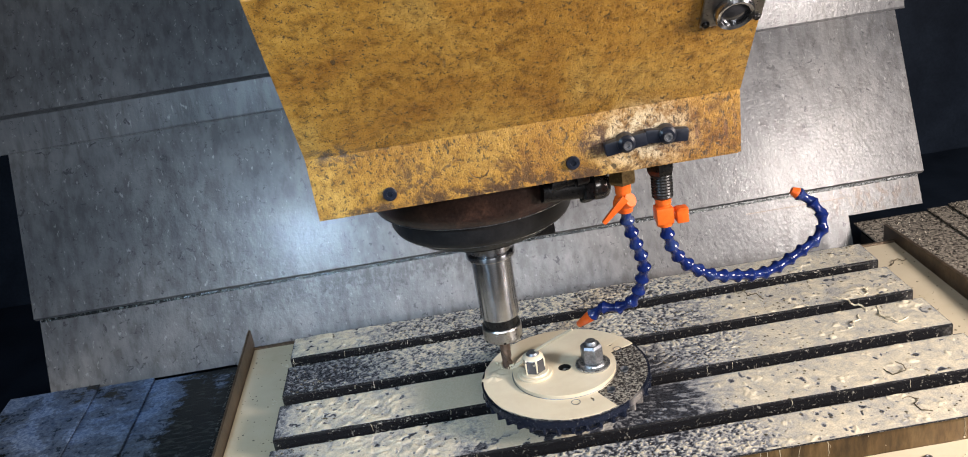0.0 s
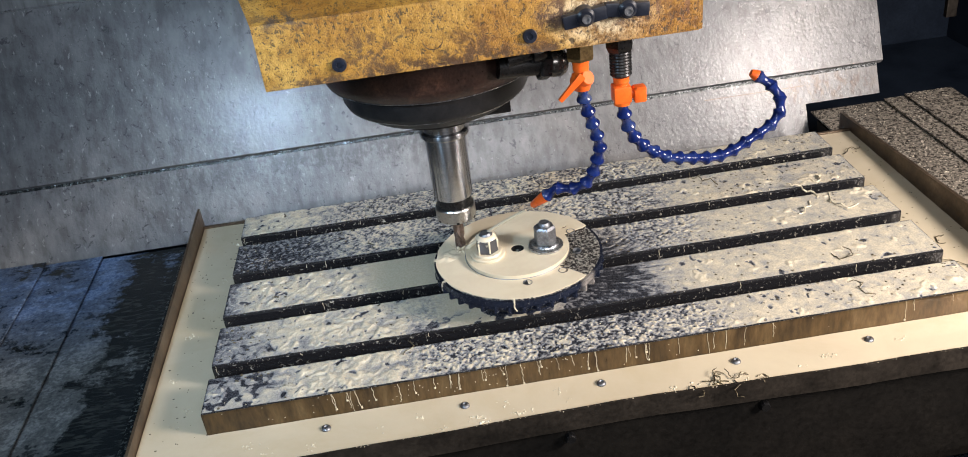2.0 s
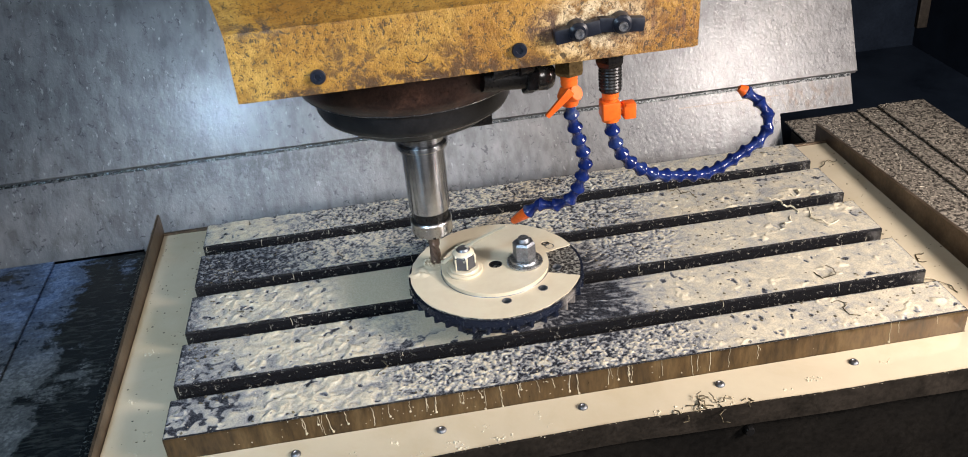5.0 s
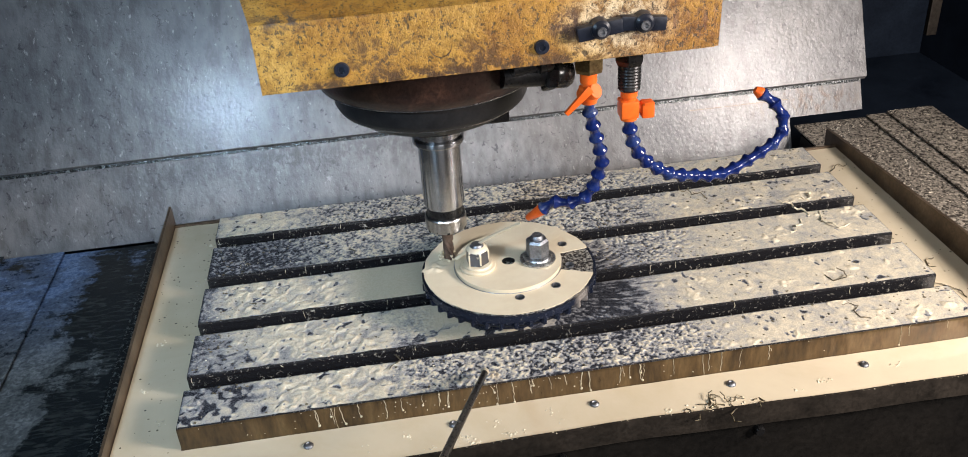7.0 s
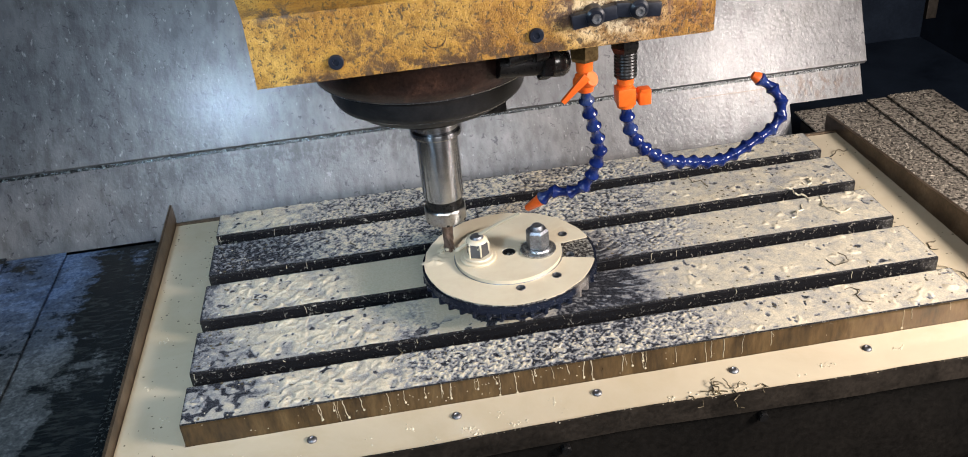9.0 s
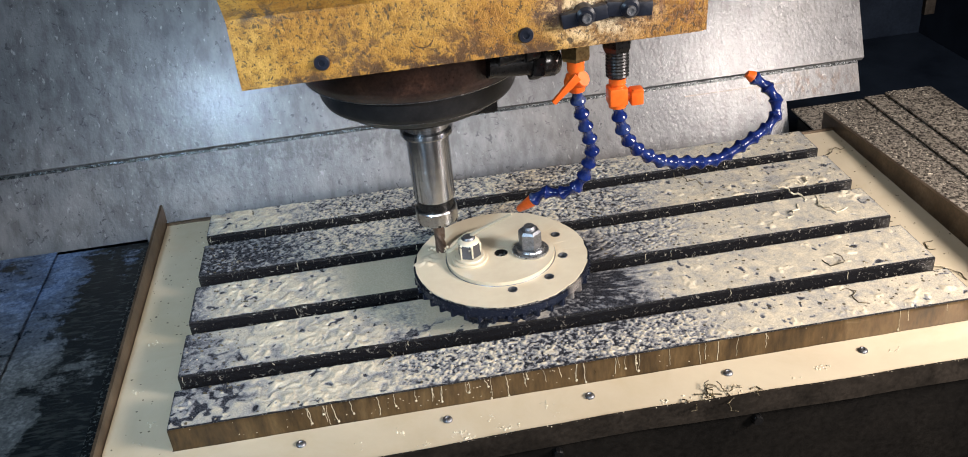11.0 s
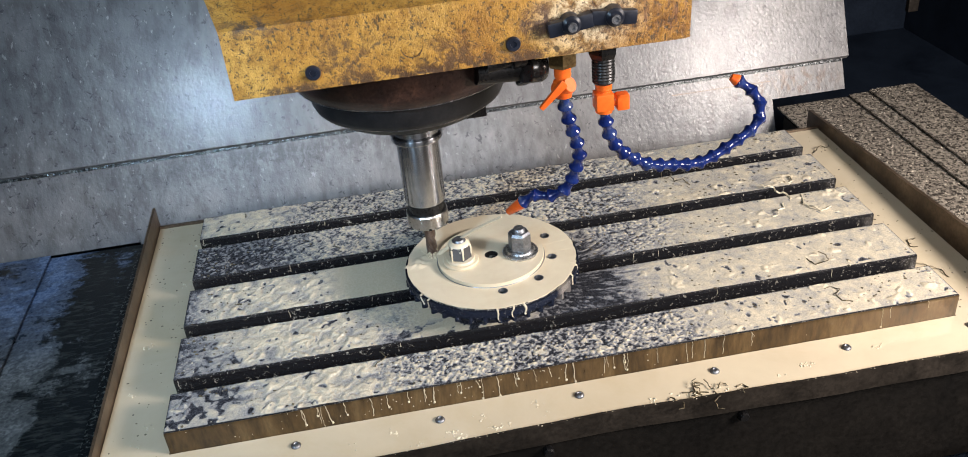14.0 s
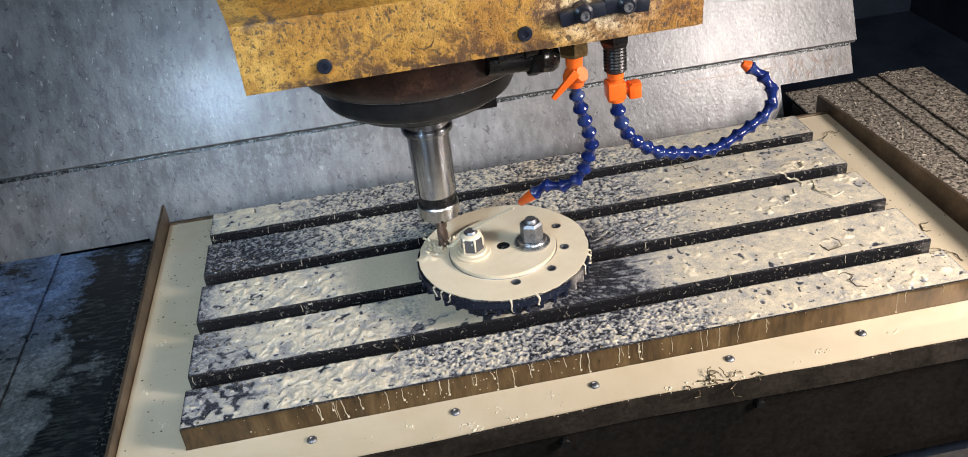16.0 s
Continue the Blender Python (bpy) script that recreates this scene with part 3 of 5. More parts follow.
def coolant_pan():
    p = empty("coolant_pan", (0.45, 0.22, 0.86))
    tagged(p, "brown stained steel tray round the machine table", "coolant tray")
    bm = box(-0.078, 0.985, -0.056, 0.004, 0.858, 0.866)
    box(-0.078, 0.004, 0.004, 0.505, 0.858, 0.866, bm=bm)
    box(0.896, 0.985, 0.004, 0.505, 0.858, 0.866, bm=bm)
    box(0.004, 0.896, 0.453, 0.505, 0.858, 0.866, bm=bm)
    part("tray_floor", bm, M_PAN, p)
    bm = prism([(-0.080, -0.10), (-0.0765, -0.10), (-0.0765, 0.508), (-0.080, 0.508)], 0.80, 0.898)
    for v in bm.verts:
        if v.co.z > 0.85:
            v.co.z = 0.884 if v.co.y < 0 else 0.902
    part("side_wall", bm, M_PAN, p)
    bm = prism([(0.978, -0.10), (0.983, -0.10), (0.983, 0.535), (0.978, 0.535)], 0.80, 0.900)
    for v in bm.verts:
        if v.co.z > 0.85:
            v.co.z = 0.922 if v.co.y < 0 else 0.887
    part("side_wall", bm, M_PAN, p)
    part("back_wall", box(-0.076, 0.978, 0.497, 0.501, 0.84, 0.874), M_PAN, p)
    lip = [(lip_line(-0.09 + 1.09 * i / 24.0), -0.09 + 1.09 * i / 24.0) for i in range(25)]
    bm = bmesh.new()
    rows = [[bm.verts.new((x, y + dy, z)) for dy, z in ((0, 0.846), (0, 0.874), (0.003, 0.874), (0.003, 0.846))] for y, x in lip]
    for ra, rb in zip(rows, rows[1:]):
        for i in range(4):
            bm.faces.new((ra[i], ra[(i + 1) % 4], rb[(i + 1) % 4], rb[i]))
    bm.faces.new(rows[0]), bm.faces.new(rows[-1])
    part("front_lip", bm, M_LIP, p)
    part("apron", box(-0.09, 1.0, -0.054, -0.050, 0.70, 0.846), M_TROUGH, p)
    for x in (0.135, 0.290, 0.4445, 0.599, 0.754, 0.905):
        part("screw", lathe([(0.0, 0.8728), (0.0018, 0.8728), (0.0024, 0.8736), (0.0044, 0.8730), (0.0054, 0.8716), (0.0058, 0.866), (0.0, 0.866)], 16, Matrix.Translation((x, -0.0215, 0))), M_BOLT, p, "dull steel screw head in the coolant", smooth=True)
    for x in (0.40, 0.62, 0.16):
        part("apron_bolt", lathe([(0.0, 0.006), (0.005, 0.006), (0.006, 0.004), (0.006, -0.002), (0.0, -0.002)], 10, Matrix.Translation((x, -0.056, 0.832)) @ pose(0, 0, 0, 90)), M_BLACK, p)
    return p


coolant_pan()


def coolant_pool():
    bm = bmesh.new()

    def flood(x0, x1, nx, low, high, ny):
        """A pool with a faintly uneven surface."""
        grid = []
        for i in range(nx + 1):
            x = x0 + (x1 - x0) * i / nx
            row = []
            for j in range(ny + 1):
                y = low(x) + (high - low(x)) * j / ny
                row.append(bm.verts.new((x, y, 0.8705 + 0.0004 * noise.noise((x * 30, y * 30, 0.0)))))
            grid.append(row)
        for ra, rb in zip(grid, grid[1:]):
            for j in range(ny):
                bm.faces.new((ra[j], rb[j], rb[j + 1], ra[j + 1]))

    flood(-0.0755, 0.9775, 130, lambda x: lip_line(x) + 0.0032, -0.0005, 10)
    flood(-0.0755, -0.0005, 14, lambda x: -0.0005, 0.4965, 130)
    flood(0.9005, 0.9775, 10, lambda x: -0.0005, 0.4965, 60)
    flood(-0.0005, 0.9005, 60, lambda x: 0.4575, 0.4965, 5)
    return tagged(part("coolant", bm, M_COOLANT, smooth=True), "milky cream coolant standing in the tray", "coolant", kind="stuff")


coolant_pool()


# ---- way covers ----
def way_cover(name, edges, z, step, y0, y1, material, label):
    c = empty(name, (edges[0], 0.3, z - 0.05))
    tagged(c, label, "way cover")
    for i, (a, b) in enumerate(zip(edges, edges[1:])):
        h = z - step * i
        lo, hi = min(a, b), max(a, b)
        part("plate", box(lo - (0.012 if a > b else 0), hi + (0.012 if a < b else 0), y0 + 0.004 * i, y1 - 0.003 * i, h - 0.0030, h, 0.0008), material, c)
    lo, hi = min(edges), max(edges)
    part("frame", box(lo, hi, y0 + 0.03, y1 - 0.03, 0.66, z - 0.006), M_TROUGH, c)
    return c


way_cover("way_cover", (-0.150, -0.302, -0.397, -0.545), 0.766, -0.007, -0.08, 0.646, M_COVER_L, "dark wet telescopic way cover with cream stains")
way_cover("way_cover", (0.992, 1.128, 1.165, 1.240), 0.830, -0.005, -0.08, 0.675, M_COVER_R, "brown telescopic way cover strewn with metal chips")
tagged(part("way_cover_seal", box(-0.140, -0.082, -0.09, 0.56, 0.66, 0.80, 0.004), M_STRIP), "dark speckled steel strip beside the coolant tray", "steel strip")


# ---- milling head ----
AX, AY = 0.313, 0.190
TX = 0.3155


def milling_head():
    h = empty("milling_head", (AX, AY, 1.30))
    tagged(h, "vertical milling head behind a grimy yellow sheet cover", "milling head")
    part("casting", box(0.20, 0.52, 0.03, 0.80, 1.262, 2.2, 0.01), M_BLACK, h)
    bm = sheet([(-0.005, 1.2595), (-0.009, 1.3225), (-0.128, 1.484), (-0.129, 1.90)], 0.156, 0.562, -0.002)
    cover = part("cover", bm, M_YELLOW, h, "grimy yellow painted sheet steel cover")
    bm = sheet([(-0.004, 1.2595), (0.05, 1.2592)], 0.42, 0.560, 0.002)
    part("bottom_flange", bm, M_YELLOW, h)
    for x0, x1 in ((0.1560, 0.1575), (0.5605, 0.562)):
        bm = bmesh.new()
        vs = [[bm.verts.new((x, y, z)) for y, z in ((-0.006, 1.262), (-0.008, 1.3225), (-0.126, 1.484), (-0.127, 1.9), (-0.114, 1.9), (-0.113, 1.48), (0.006, 1.325), (0.008, 1.262))] for x in (x0, x1)]
        for i in range(8):
            j = (i + 1) % 8
            bm.faces.new((vs[0][i], vs[0][j], vs[1][j], vs[1][i]))
        for v in vs:
            for i in range(3):
                bm.faces.new((v[i], v[i + 1], v[6 - i], v[7 - i]))
        part("side_flange", bm, M_YELLOW, h)
    for x, z in ((0.2260, 1.2755), (0.4005, 1.2765)):
        part("cover_screw", lathe([(0.0, 0.0010), (0.0026, 0.0010), (0.0030, 0.0025), (0.0060, 0.0025), (0.0068, 0.0012), (0.0068, -0.004), (0.0, -0.004)], 20, Matrix.Translation((x, -0.0085, z)) @ pose(0, 0, 0, 90)), M_KNOB, h, smooth=True)
    part("stamped_ring", lathe([(0.0088, 0.0), (0.0092, 0.0006), (0.0096, 0.0), (0.0088, 0.0)], 28, Matrix.Translation((0.3125, -0.0082, 1.286)) @ pose(0, 0, 0, 90)), M_RUST, h)
    for x, z, tilt in ((0.451, 1.2885, -8), (0.4895, 1.2905, 6)):
        bm = box(-0.021, 0.021, -0.009, 0.0, -0.0068, 0.0068, 0.003)
        lathe([(0.0, 0.012), (0.006, 0.012), (0.0085, 0.010), (0.0095, 0.0)], 20, pose(0, 0, 0.001, 90), bm)
        bmesh.ops.transform(bm, matrix=pose(x, -0.009, z, 0, tilt, 0), verts=bm.verts[:])
        k = part("clamp_knob", bm, M_KNOB, h, "black plastic wing knob", smooth=True)
        part("knob_bolt", lathe([(0.0, 0.0126), (0.0022, 0.0126), (0.0024, 0.0138), (0.0042, 0.0138), (0.0044, 0.0122)], 12, pose(x, -0.009, z, 90)), M_BOLT, k)
    # nose
    seg = 56
    N = Matrix.Translation((AX, AY, 0))
    part("nose_flange", lathe([(0.130, 1.262), (0.128, 1.208), (0.1225, 1.1965), (0.120, 1.194), (0.0, 1.194)], seg, N), M_RUST, h, "rusty brown spindle nose flange", smooth=True)
    part("nose_ring", lathe([(0.107, 1.1945), (0.107, 1.171), (0.1045, 1.1655), (0.100, 1.1625), (0.086, 1.152), (0.070, 1.145), (0.060, 1.143), (0.058, 1.138), (0.034, 1.1355), (0.0, 1.1355)], seg, N), M_NOSE, h, "oiled black spindle nose ring", smooth=True)
    # Bright rings added to draw the shiny lines along the nose edges.
    for r, z in ((0.1216, 1.1953), (0.1035, 1.1650)):
        part("nose_glint", lathe([(r - 0.0004, z + 0.0006), (r + 0.0005, z + 0.0003), (r + 0.0003, z - 0.0006), (r - 0.0006, z - 0.0004)], seg, N), M_GLINT, h, "thin bright ring drawn as a highlight on the edge", smooth=True)
    part("drive_lug", box(AX + 0.050, AX + 0.080, AY - 0.040, AY - 0.005, 1.138, 1.165, 0.002), M_BLACK, h)
    P = pose(0.449, 0.085, 1.213, 0, -84, 8)
    plug = part("pipe_plug", lathe([(0.0, -0.001), (0.007, 0.0), (0.0125, 0.003), (0.0150, 0.008), (0.0150, 0.018), (0.0132, 0.021), (0.0, 0.021)], 24, P), M_PLUG, h, "oily dark rounded pipe plug", smooth=True)
    part("plug_hex", lathe([(0.0, 0.0205), (0.0172, 0.0205), (0.0180, 0.022), (0.0180, 0.030), (0.0165, 0.032), (0.0, 0.032)], 6, P), M_BLACK, plug)
    part("plug_pipe", lathe([(0.0, 0.0315), (0.012, 0.0315), (0.012, 0.075), (0.0, 0.075)], 20, P), M_BLACK, plug, smooth=True)
    part("drain_pipe", lathe([(0.0, 0.0), (0.009, 0.0), (0.0105, 0.002), (0.0105, 0.014), (0.007, 0.015), (0.007, 0.04), (0.0, 0.04)], 16, pose(0.424, 0.070, 1.234, 0, -95, 10)), M_BLACK, h, smooth=True)
    # lamp on the sloping face
    m = Matrix.Translation((0.5355, -0.0775, 1.412)) @ pose(0, 0, 0, 90 + 36.3)
    lamp = part("machine_light", box(-0.026, 0.026, -0.016, 0.050, 0.001, 0.004, 0.001), M_SATIN, h, "round machine light on a steel plate")
    lamp.data.transform(m)
    part("bezel", lathe([(0.0115, 0.004), (0.0125, 0.010), (0.0155, 0.011), (0.017, 0.008), (0.0172, 0.003)], 28, m), M_STEEL, lamp, smooth=True)
    part("lens", lathe([(0.0, 0.0095), (0.006, 0.009), (0.012, 0.0065), (0.012, 0.003)], 24, m), M_GLASS, lamp, smooth=True)
    for sx in (-0.0215, 0.0215):
        part("plate_screw", lathe([(0.0, 0.006), (0.0025, 0.0062), (0.0036, 0.0045), (0.0036, 0.003)], 12, m @ Matrix.Translation((sx, -0.012, 0))), M_BLACK, lamp, smooth=True)
    return h


milling_head()


def tool_holder():
    t = empty("tool_holder", (AX, AY, 1.0))
    tagged(t, "polished steel collet chuck gripping a brown end mill", "tool holder")
    T = Matrix.Translation((TX, AY, 0))
    part("flange", lathe([(0.0, 1.142), (0.0270, 1.142), (0.0270, 1.1165), (0.0296, 1.1145), (0.0299, 1.1135), (0.0299, 1.1090), (0.0292, 1.1078), (0.0243, 1.1070), (0.0, 1.1066)], 64, T), M_STEEL, t, smooth=18)
    part("body", lathe([(0.0, 1.1066), (0.0243, 1.1066), (0.0246, 1.104), (0.0240, 1.0285), (0.0230, 1.0255), (0.0, 1.0255)], 64, T), M_STEEL, t, smooth=18)
    part("groove", lathe([(0.0, 1.0256), (0.0216, 1.0256), (0.0216, 1.0125), (0.0, 1.0125)], 48, T), M_BLACK, t, smooth=18)
    bm = lathe([(0.0, 1.0126), (0.0236, 1.0126), (0.0247, 1.0108), (0.0247, 0.9962), (0.0240, 0.9950), (0.012, 0.9946), (0.0, 0.9946)], 64, T)
    nut = part("collet_nut", bm, M_SATIN, t, smooth=18)
    for i in range(6):
        a = 2 * math.pi * i / 6
        part("spanner_slot", box(-0.0016, 0.0016, 0.0232, 0.0249, 0.9948, 0.9975), M_BLACK, nut).data.transform(T @ Matrix.Rotation(a, 4, "Z"))
    return t


tool_holder()


def end_mill():
    e = empty("end_mill", (TX, AY, 0.986))
    tagged(e, "brown coated carbide end mill with spiral flutes", "end mill")
    part("shank", lathe([(0.0, 0.996), (0.0068, 0.996), (0.0068, 0.975), (0.0, 0.975)], 20, Matrix.Translation((TX, AY, 0))), M_CARBIDE, e, smooth=True)
    bm = bmesh.new()
    rings = []
    for k in range(13):
        z, tw = 0.9755 - 0.0275 * k / 12, k * 0.22
        ring = []
        for i in range(24):
            a = 2 * math.pi * i / 24
            r = 0.0066 - 0.0019 * (0.5 + 0.5 * math.cos(4 * a)) ** 2
            ring.append(bm.verts.new((TX + r * math.cos(a + tw), AY + r * math.sin(a + tw), z)))
        rings.append(ring)
    for a, b in zip(rings, rings[1:]):
        for i in range(24):
            bm.faces.new((a[i], a[(i + 1) % 24], b[(i + 1) % 24], b[i]))
    bm.faces.new(rings[0]), bm.faces.new(rings[-1])
    part("flutes", bm, M_CARBIDE, e, smooth=True)
    return e


MILL = end_mill()


# ---- coolant hoses ----
def spline(points, step):
    """Points at even steps along a smooth curve through the given ones."""
    P = [Vector(p) for p in points]
    P = [2 * P[0] - P[1]] + P + [2 * P[-1] - P[-2]]
    fine = []
    for i in range(1, len(P) - 2):
        a, b, c, d = P[i - 1:i + 3]
        for k in range(24):
            t = k / 24
            fine.append(0.5 * (2 * b + (c - a) * t + (2 * a - 5 * b + 4 * c - d) * t * t + (3 * b - 3 * c + d - a) * t ** 3))
    fine.append(P[-2])
    out, left = [fine[0]], step
    for a, b in zip(fine, fine[1:]):
        d = (b - a).length
        while d >= left:
            a = a + (b - a) * (left / d)
            d = (b - a).length
            left = step
            out.append(a.copy())
        left -= d
    return out


SEGMENT = [(0.0, -0.004), (0.0058, -0.003), (0.0062, 0.0), (0.0051, 0.0028), (0.0049, 0.0060), (0.0054, 0.0100), (0.0068, 0.0130), (0.0078, 0.0141), (0.0081, 0.0157), (0.0076, 0.0166), (0.0070, 0.0168), (0.0064, 0.0180), (0.0, 0.0185)]


def coolant_hose(points, label, fitting_material, lever):
    top = Vector(points[0])
    h = empty("coolant_hose", (top.x, top.y, 1.26))
    tagged(h, label, "coolant hose", group="coolant hoses under the milling head")
    T = Matrix.Translation((top.x, top.y, 0))
    if lever == "down":
        part("fitting", lathe([(0.0, 1.262), (0.0130, 1.262), (0.0150, 1.258), (0.0150, 1.230), (0.0138, 1.2265), (0.0, 1.2265)], 6, T @ pose(0, 0, 0, 0, 0, 20)), fitting_material, h, "dull brass hexagon fitting")
        bm = lathe([(0.0, 1.2268), (0.0082, 1.2268), (0.0086, 1.2225), (0.0080, 1.2195), (0.0084, 1.2180), (0.0080, 1.2145), (0.0062, 1.2135), (0.0064, 1.2120), (0.0094, 1.2105), (0.0102, 1.2080), (0.0102, 1.2000), (0.0090, 1.1975), (0.0082, 1.1940), (0.0, 1.1940)], 24, T)
        lathe([(0.0, -0.0105), (0.0072, -0.0105), (0.0082, -0.0090), (0.0082, 0.0090), (0.0072, 0.0105), (0.0, 0.0105)], 20, pose(top.x, top.y - 0.002, 1.2045, 62, 0, 35), bm)
        valve = part("valve", bm, M_ORANGE, h, "orange plastic valve", smooth=True)
        bm = box(-0.0042, 0.0042, -0.0022, 0.0022, -0.028, 0.006, 0.0012)
        for v in bm.verts:
            if v.co.z < -0.015:
                v.co.x *= 0.55
        bmesh.ops.transform(bm, matrix=pose(top.x - 0.0055, top.y - 0.0135, 1.2095, 0, 46, 0), verts=bm.verts[:])
        part("lever", bm, M_ORANGE, valve, smooth=True)
    else:
        fit = part("fitting", lathe([(0.0, 1.262), (0.0135, 1.262), (0.0150, 1.258), (0.0150, 1.2345), (0.0125, 1.2290), (0.0, 1.2290)], 6, T @ pose(0, 0, 0, 0, 0, 10)), fitting_material, h)
        ridges = [(0.0, 1.2295), (0.0108, 1.2295)]
        for k in range(7):
            ridges += [(0.0114, 1.2275 - 0.0032 * k), (0.0105, 1.2260 - 0.0032 * k)]
        part("threaded_end", lathe(ridges + [(0.0112, 1.2045), (0.0098, 1.2026), (0.0, 1.2026)], 24, T), fitting_material, fit, smooth=True)
        bm = lathe([(0.0, 1.2030), (0.0080, 1.2030), (0.0086, 1.2005), (0.0080, 1.1985), (0.0084, 1.1965), (0.0072, 1.1945), (0.0072, 1.1925), (0.0, 1.1925)], 24, T)
        box(top.x - 0.0098, top.x + 0.0088, top.y - 0.0095, top.y + 0.0095, 1.1745, 1.1930, 0.0030, bm=bm)
        lathe([(0.0, 1.1750), (0.0090, 1.1750), (0.0086, 1.1715), (0.0, 1.1715)], 24, T, bm)
        valve = part("valve", bm, M_ORANGE, h, "orange plastic valve", smooth=True)
        bm = lathe([(0.0, 0.0), (0.0064, 0.0), (0.0064, 0.005), (0.0, 0.005)], 16, pose(top.x + 0.0085, top.y, 1.1825, 0, 90, 0))
        box(top.x + 0.0110, top.x + 0.0238, top.y - 0.0105, top.y + 0.0020, 1.1740, 1.1905, 0.0022, bm=bm)
        box(top.x + 0.0125, top.x + 0.0222, top.y - 0.0118, top.y - 0.0100, 1.1885, 1.1915, 0.0006, bm=bm)
        part("lever", bm, M_ORANGE, valve, smooth=True)
    end, tip = Vector(points[-1]), 0.022 if lever == "down" else 0.008
    pts = [p for p in spline(points, 0.0180) if (p - end).length > tip * 0.8]
    for i in range(len(pts) - 1):
        part("segment", lathe(SEGMENT, 16, along(pts[i], pts[i + 1])), M_BLUE, h, smooth=True)
    part("nozzle", lathe([(0.0, -0.004), (0.0058, -0.004), (0.0068, 0.0), (0.0060, 0.3 * tip), (0.0040, 0.94 * tip), (0.0028, tip), (0.0, 0.9 * tip)], 16, along(pts[-1], end)), M_ORANGE, h, "orange plastic nozzle tip", smooth=True)
    return h


HOSE_A = [(0.4565, 0.05, 1.196), (0.460, 0.056, 1.175), (0.466, 0.062, 1.155), (0.472, 0.068, 1.134), (0.477, 0.073, 1.117), (0.474, 0.079, 1.099), (0.470, 0.085, 1.080), (0.460, 0.091, 1.063), (0.448, 0.097, 1.057), (0.435, 0.103, 1.059), (0.422, 0.108, 1.050), (0.411, 0.114, 1.039), (0.394, 0.122, 1.025)]
HOSE_B = [(0.4970, 0.05, 1.173), (0.501, 0.055, 1.153), (0.508, 0.061, 1.133), (0.519, 0.066, 1.116), (0.534, 0.071, 1.102), (0.553, 0.076, 1.089), (0.572, 0.082, 1.082), (0.591, 0.087, 1.077), (0.611, 0.092, 1.072), (0.630, 0.098, 1.073), (0.646, 0.103, 1.077), (0.662, 0.108, 1.083), (0.680, 0.114, 1.088), (0.693, 0.119, 1.097), (0.699, 0.124, 1.109), (0.696, 0.129, 1.122), (0.685, 0.135, 1.135), (0.663, 0.141, 1.150)]
coolant_hose(HOSE_A, "blue jointed coolant hose spraying the end mill", M_BRASS, "down")
coolant_hose(HOSE_B, "blue jointed coolant hose curled away, shut off", M_BLACK, "side")


def coolant_jet():
    a, b = Vector((0.395, 0.1215, 1.0255)), Vector((0.322, 0.180, 0.951))
    pts = [a + (b - a) * (i / 10) + Vector((0, 0, 0.004 * math.sin(math.pi * i / 10))) for i in range(11)]
    return tagged(part("coolant_jet", tube(pts, 0.0013, 8, 1.8), M_FILM, smooth=True), "thin cream jet of coolant onto the cutter", "coolant jet")


coolant_jet()


# ---- gear under the cutter ----
CX, CY, TOP = 0.3835, 0.158, 0.946
HOLES = [(0.3850, 0.0868), (0.4300, 0.1010), (0.4550, 0.1402), (0.4565, 0.1880)]


def ring_outline(a0, a1, r0, r1, ragged=0.0, seed=0.0):
    """The outline of a ring sector between two angles in degrees."""
    n = max(6, int(abs(a1 - a0) / 2.5))
    w = lambda a, k: ragged * noise.noise((a * 0.13 + seed, k, 0.3))
    out = [(r1 + w(a0 + (a1 - a0) * i / n, 1.0), a0 + (a1 - a0) * i / n) for i in range(n + 1)]
    inn = [(r0, a1 + (a0 - a1) * i / n) for i in range(n + 1)]
    m = 6
    side1 = [(r1 + (r0 - r1) * k / m, a1 + ragged * 900 * noise.noise((k * 0.9 + seed, 4.0, 0.1))) for k in range(1, m)]
    side0 = [(r0 + (r1 - r0) * k / m, a0 + ragged * 900 * noise.noise((k * 0.9 + seed, 7.0, 0.1))) for k in range(1, m)]
    return [(r * math.cos(radians(a)), r * math.sin(radians(a))) for r, a in out + side1 + inn + side0]


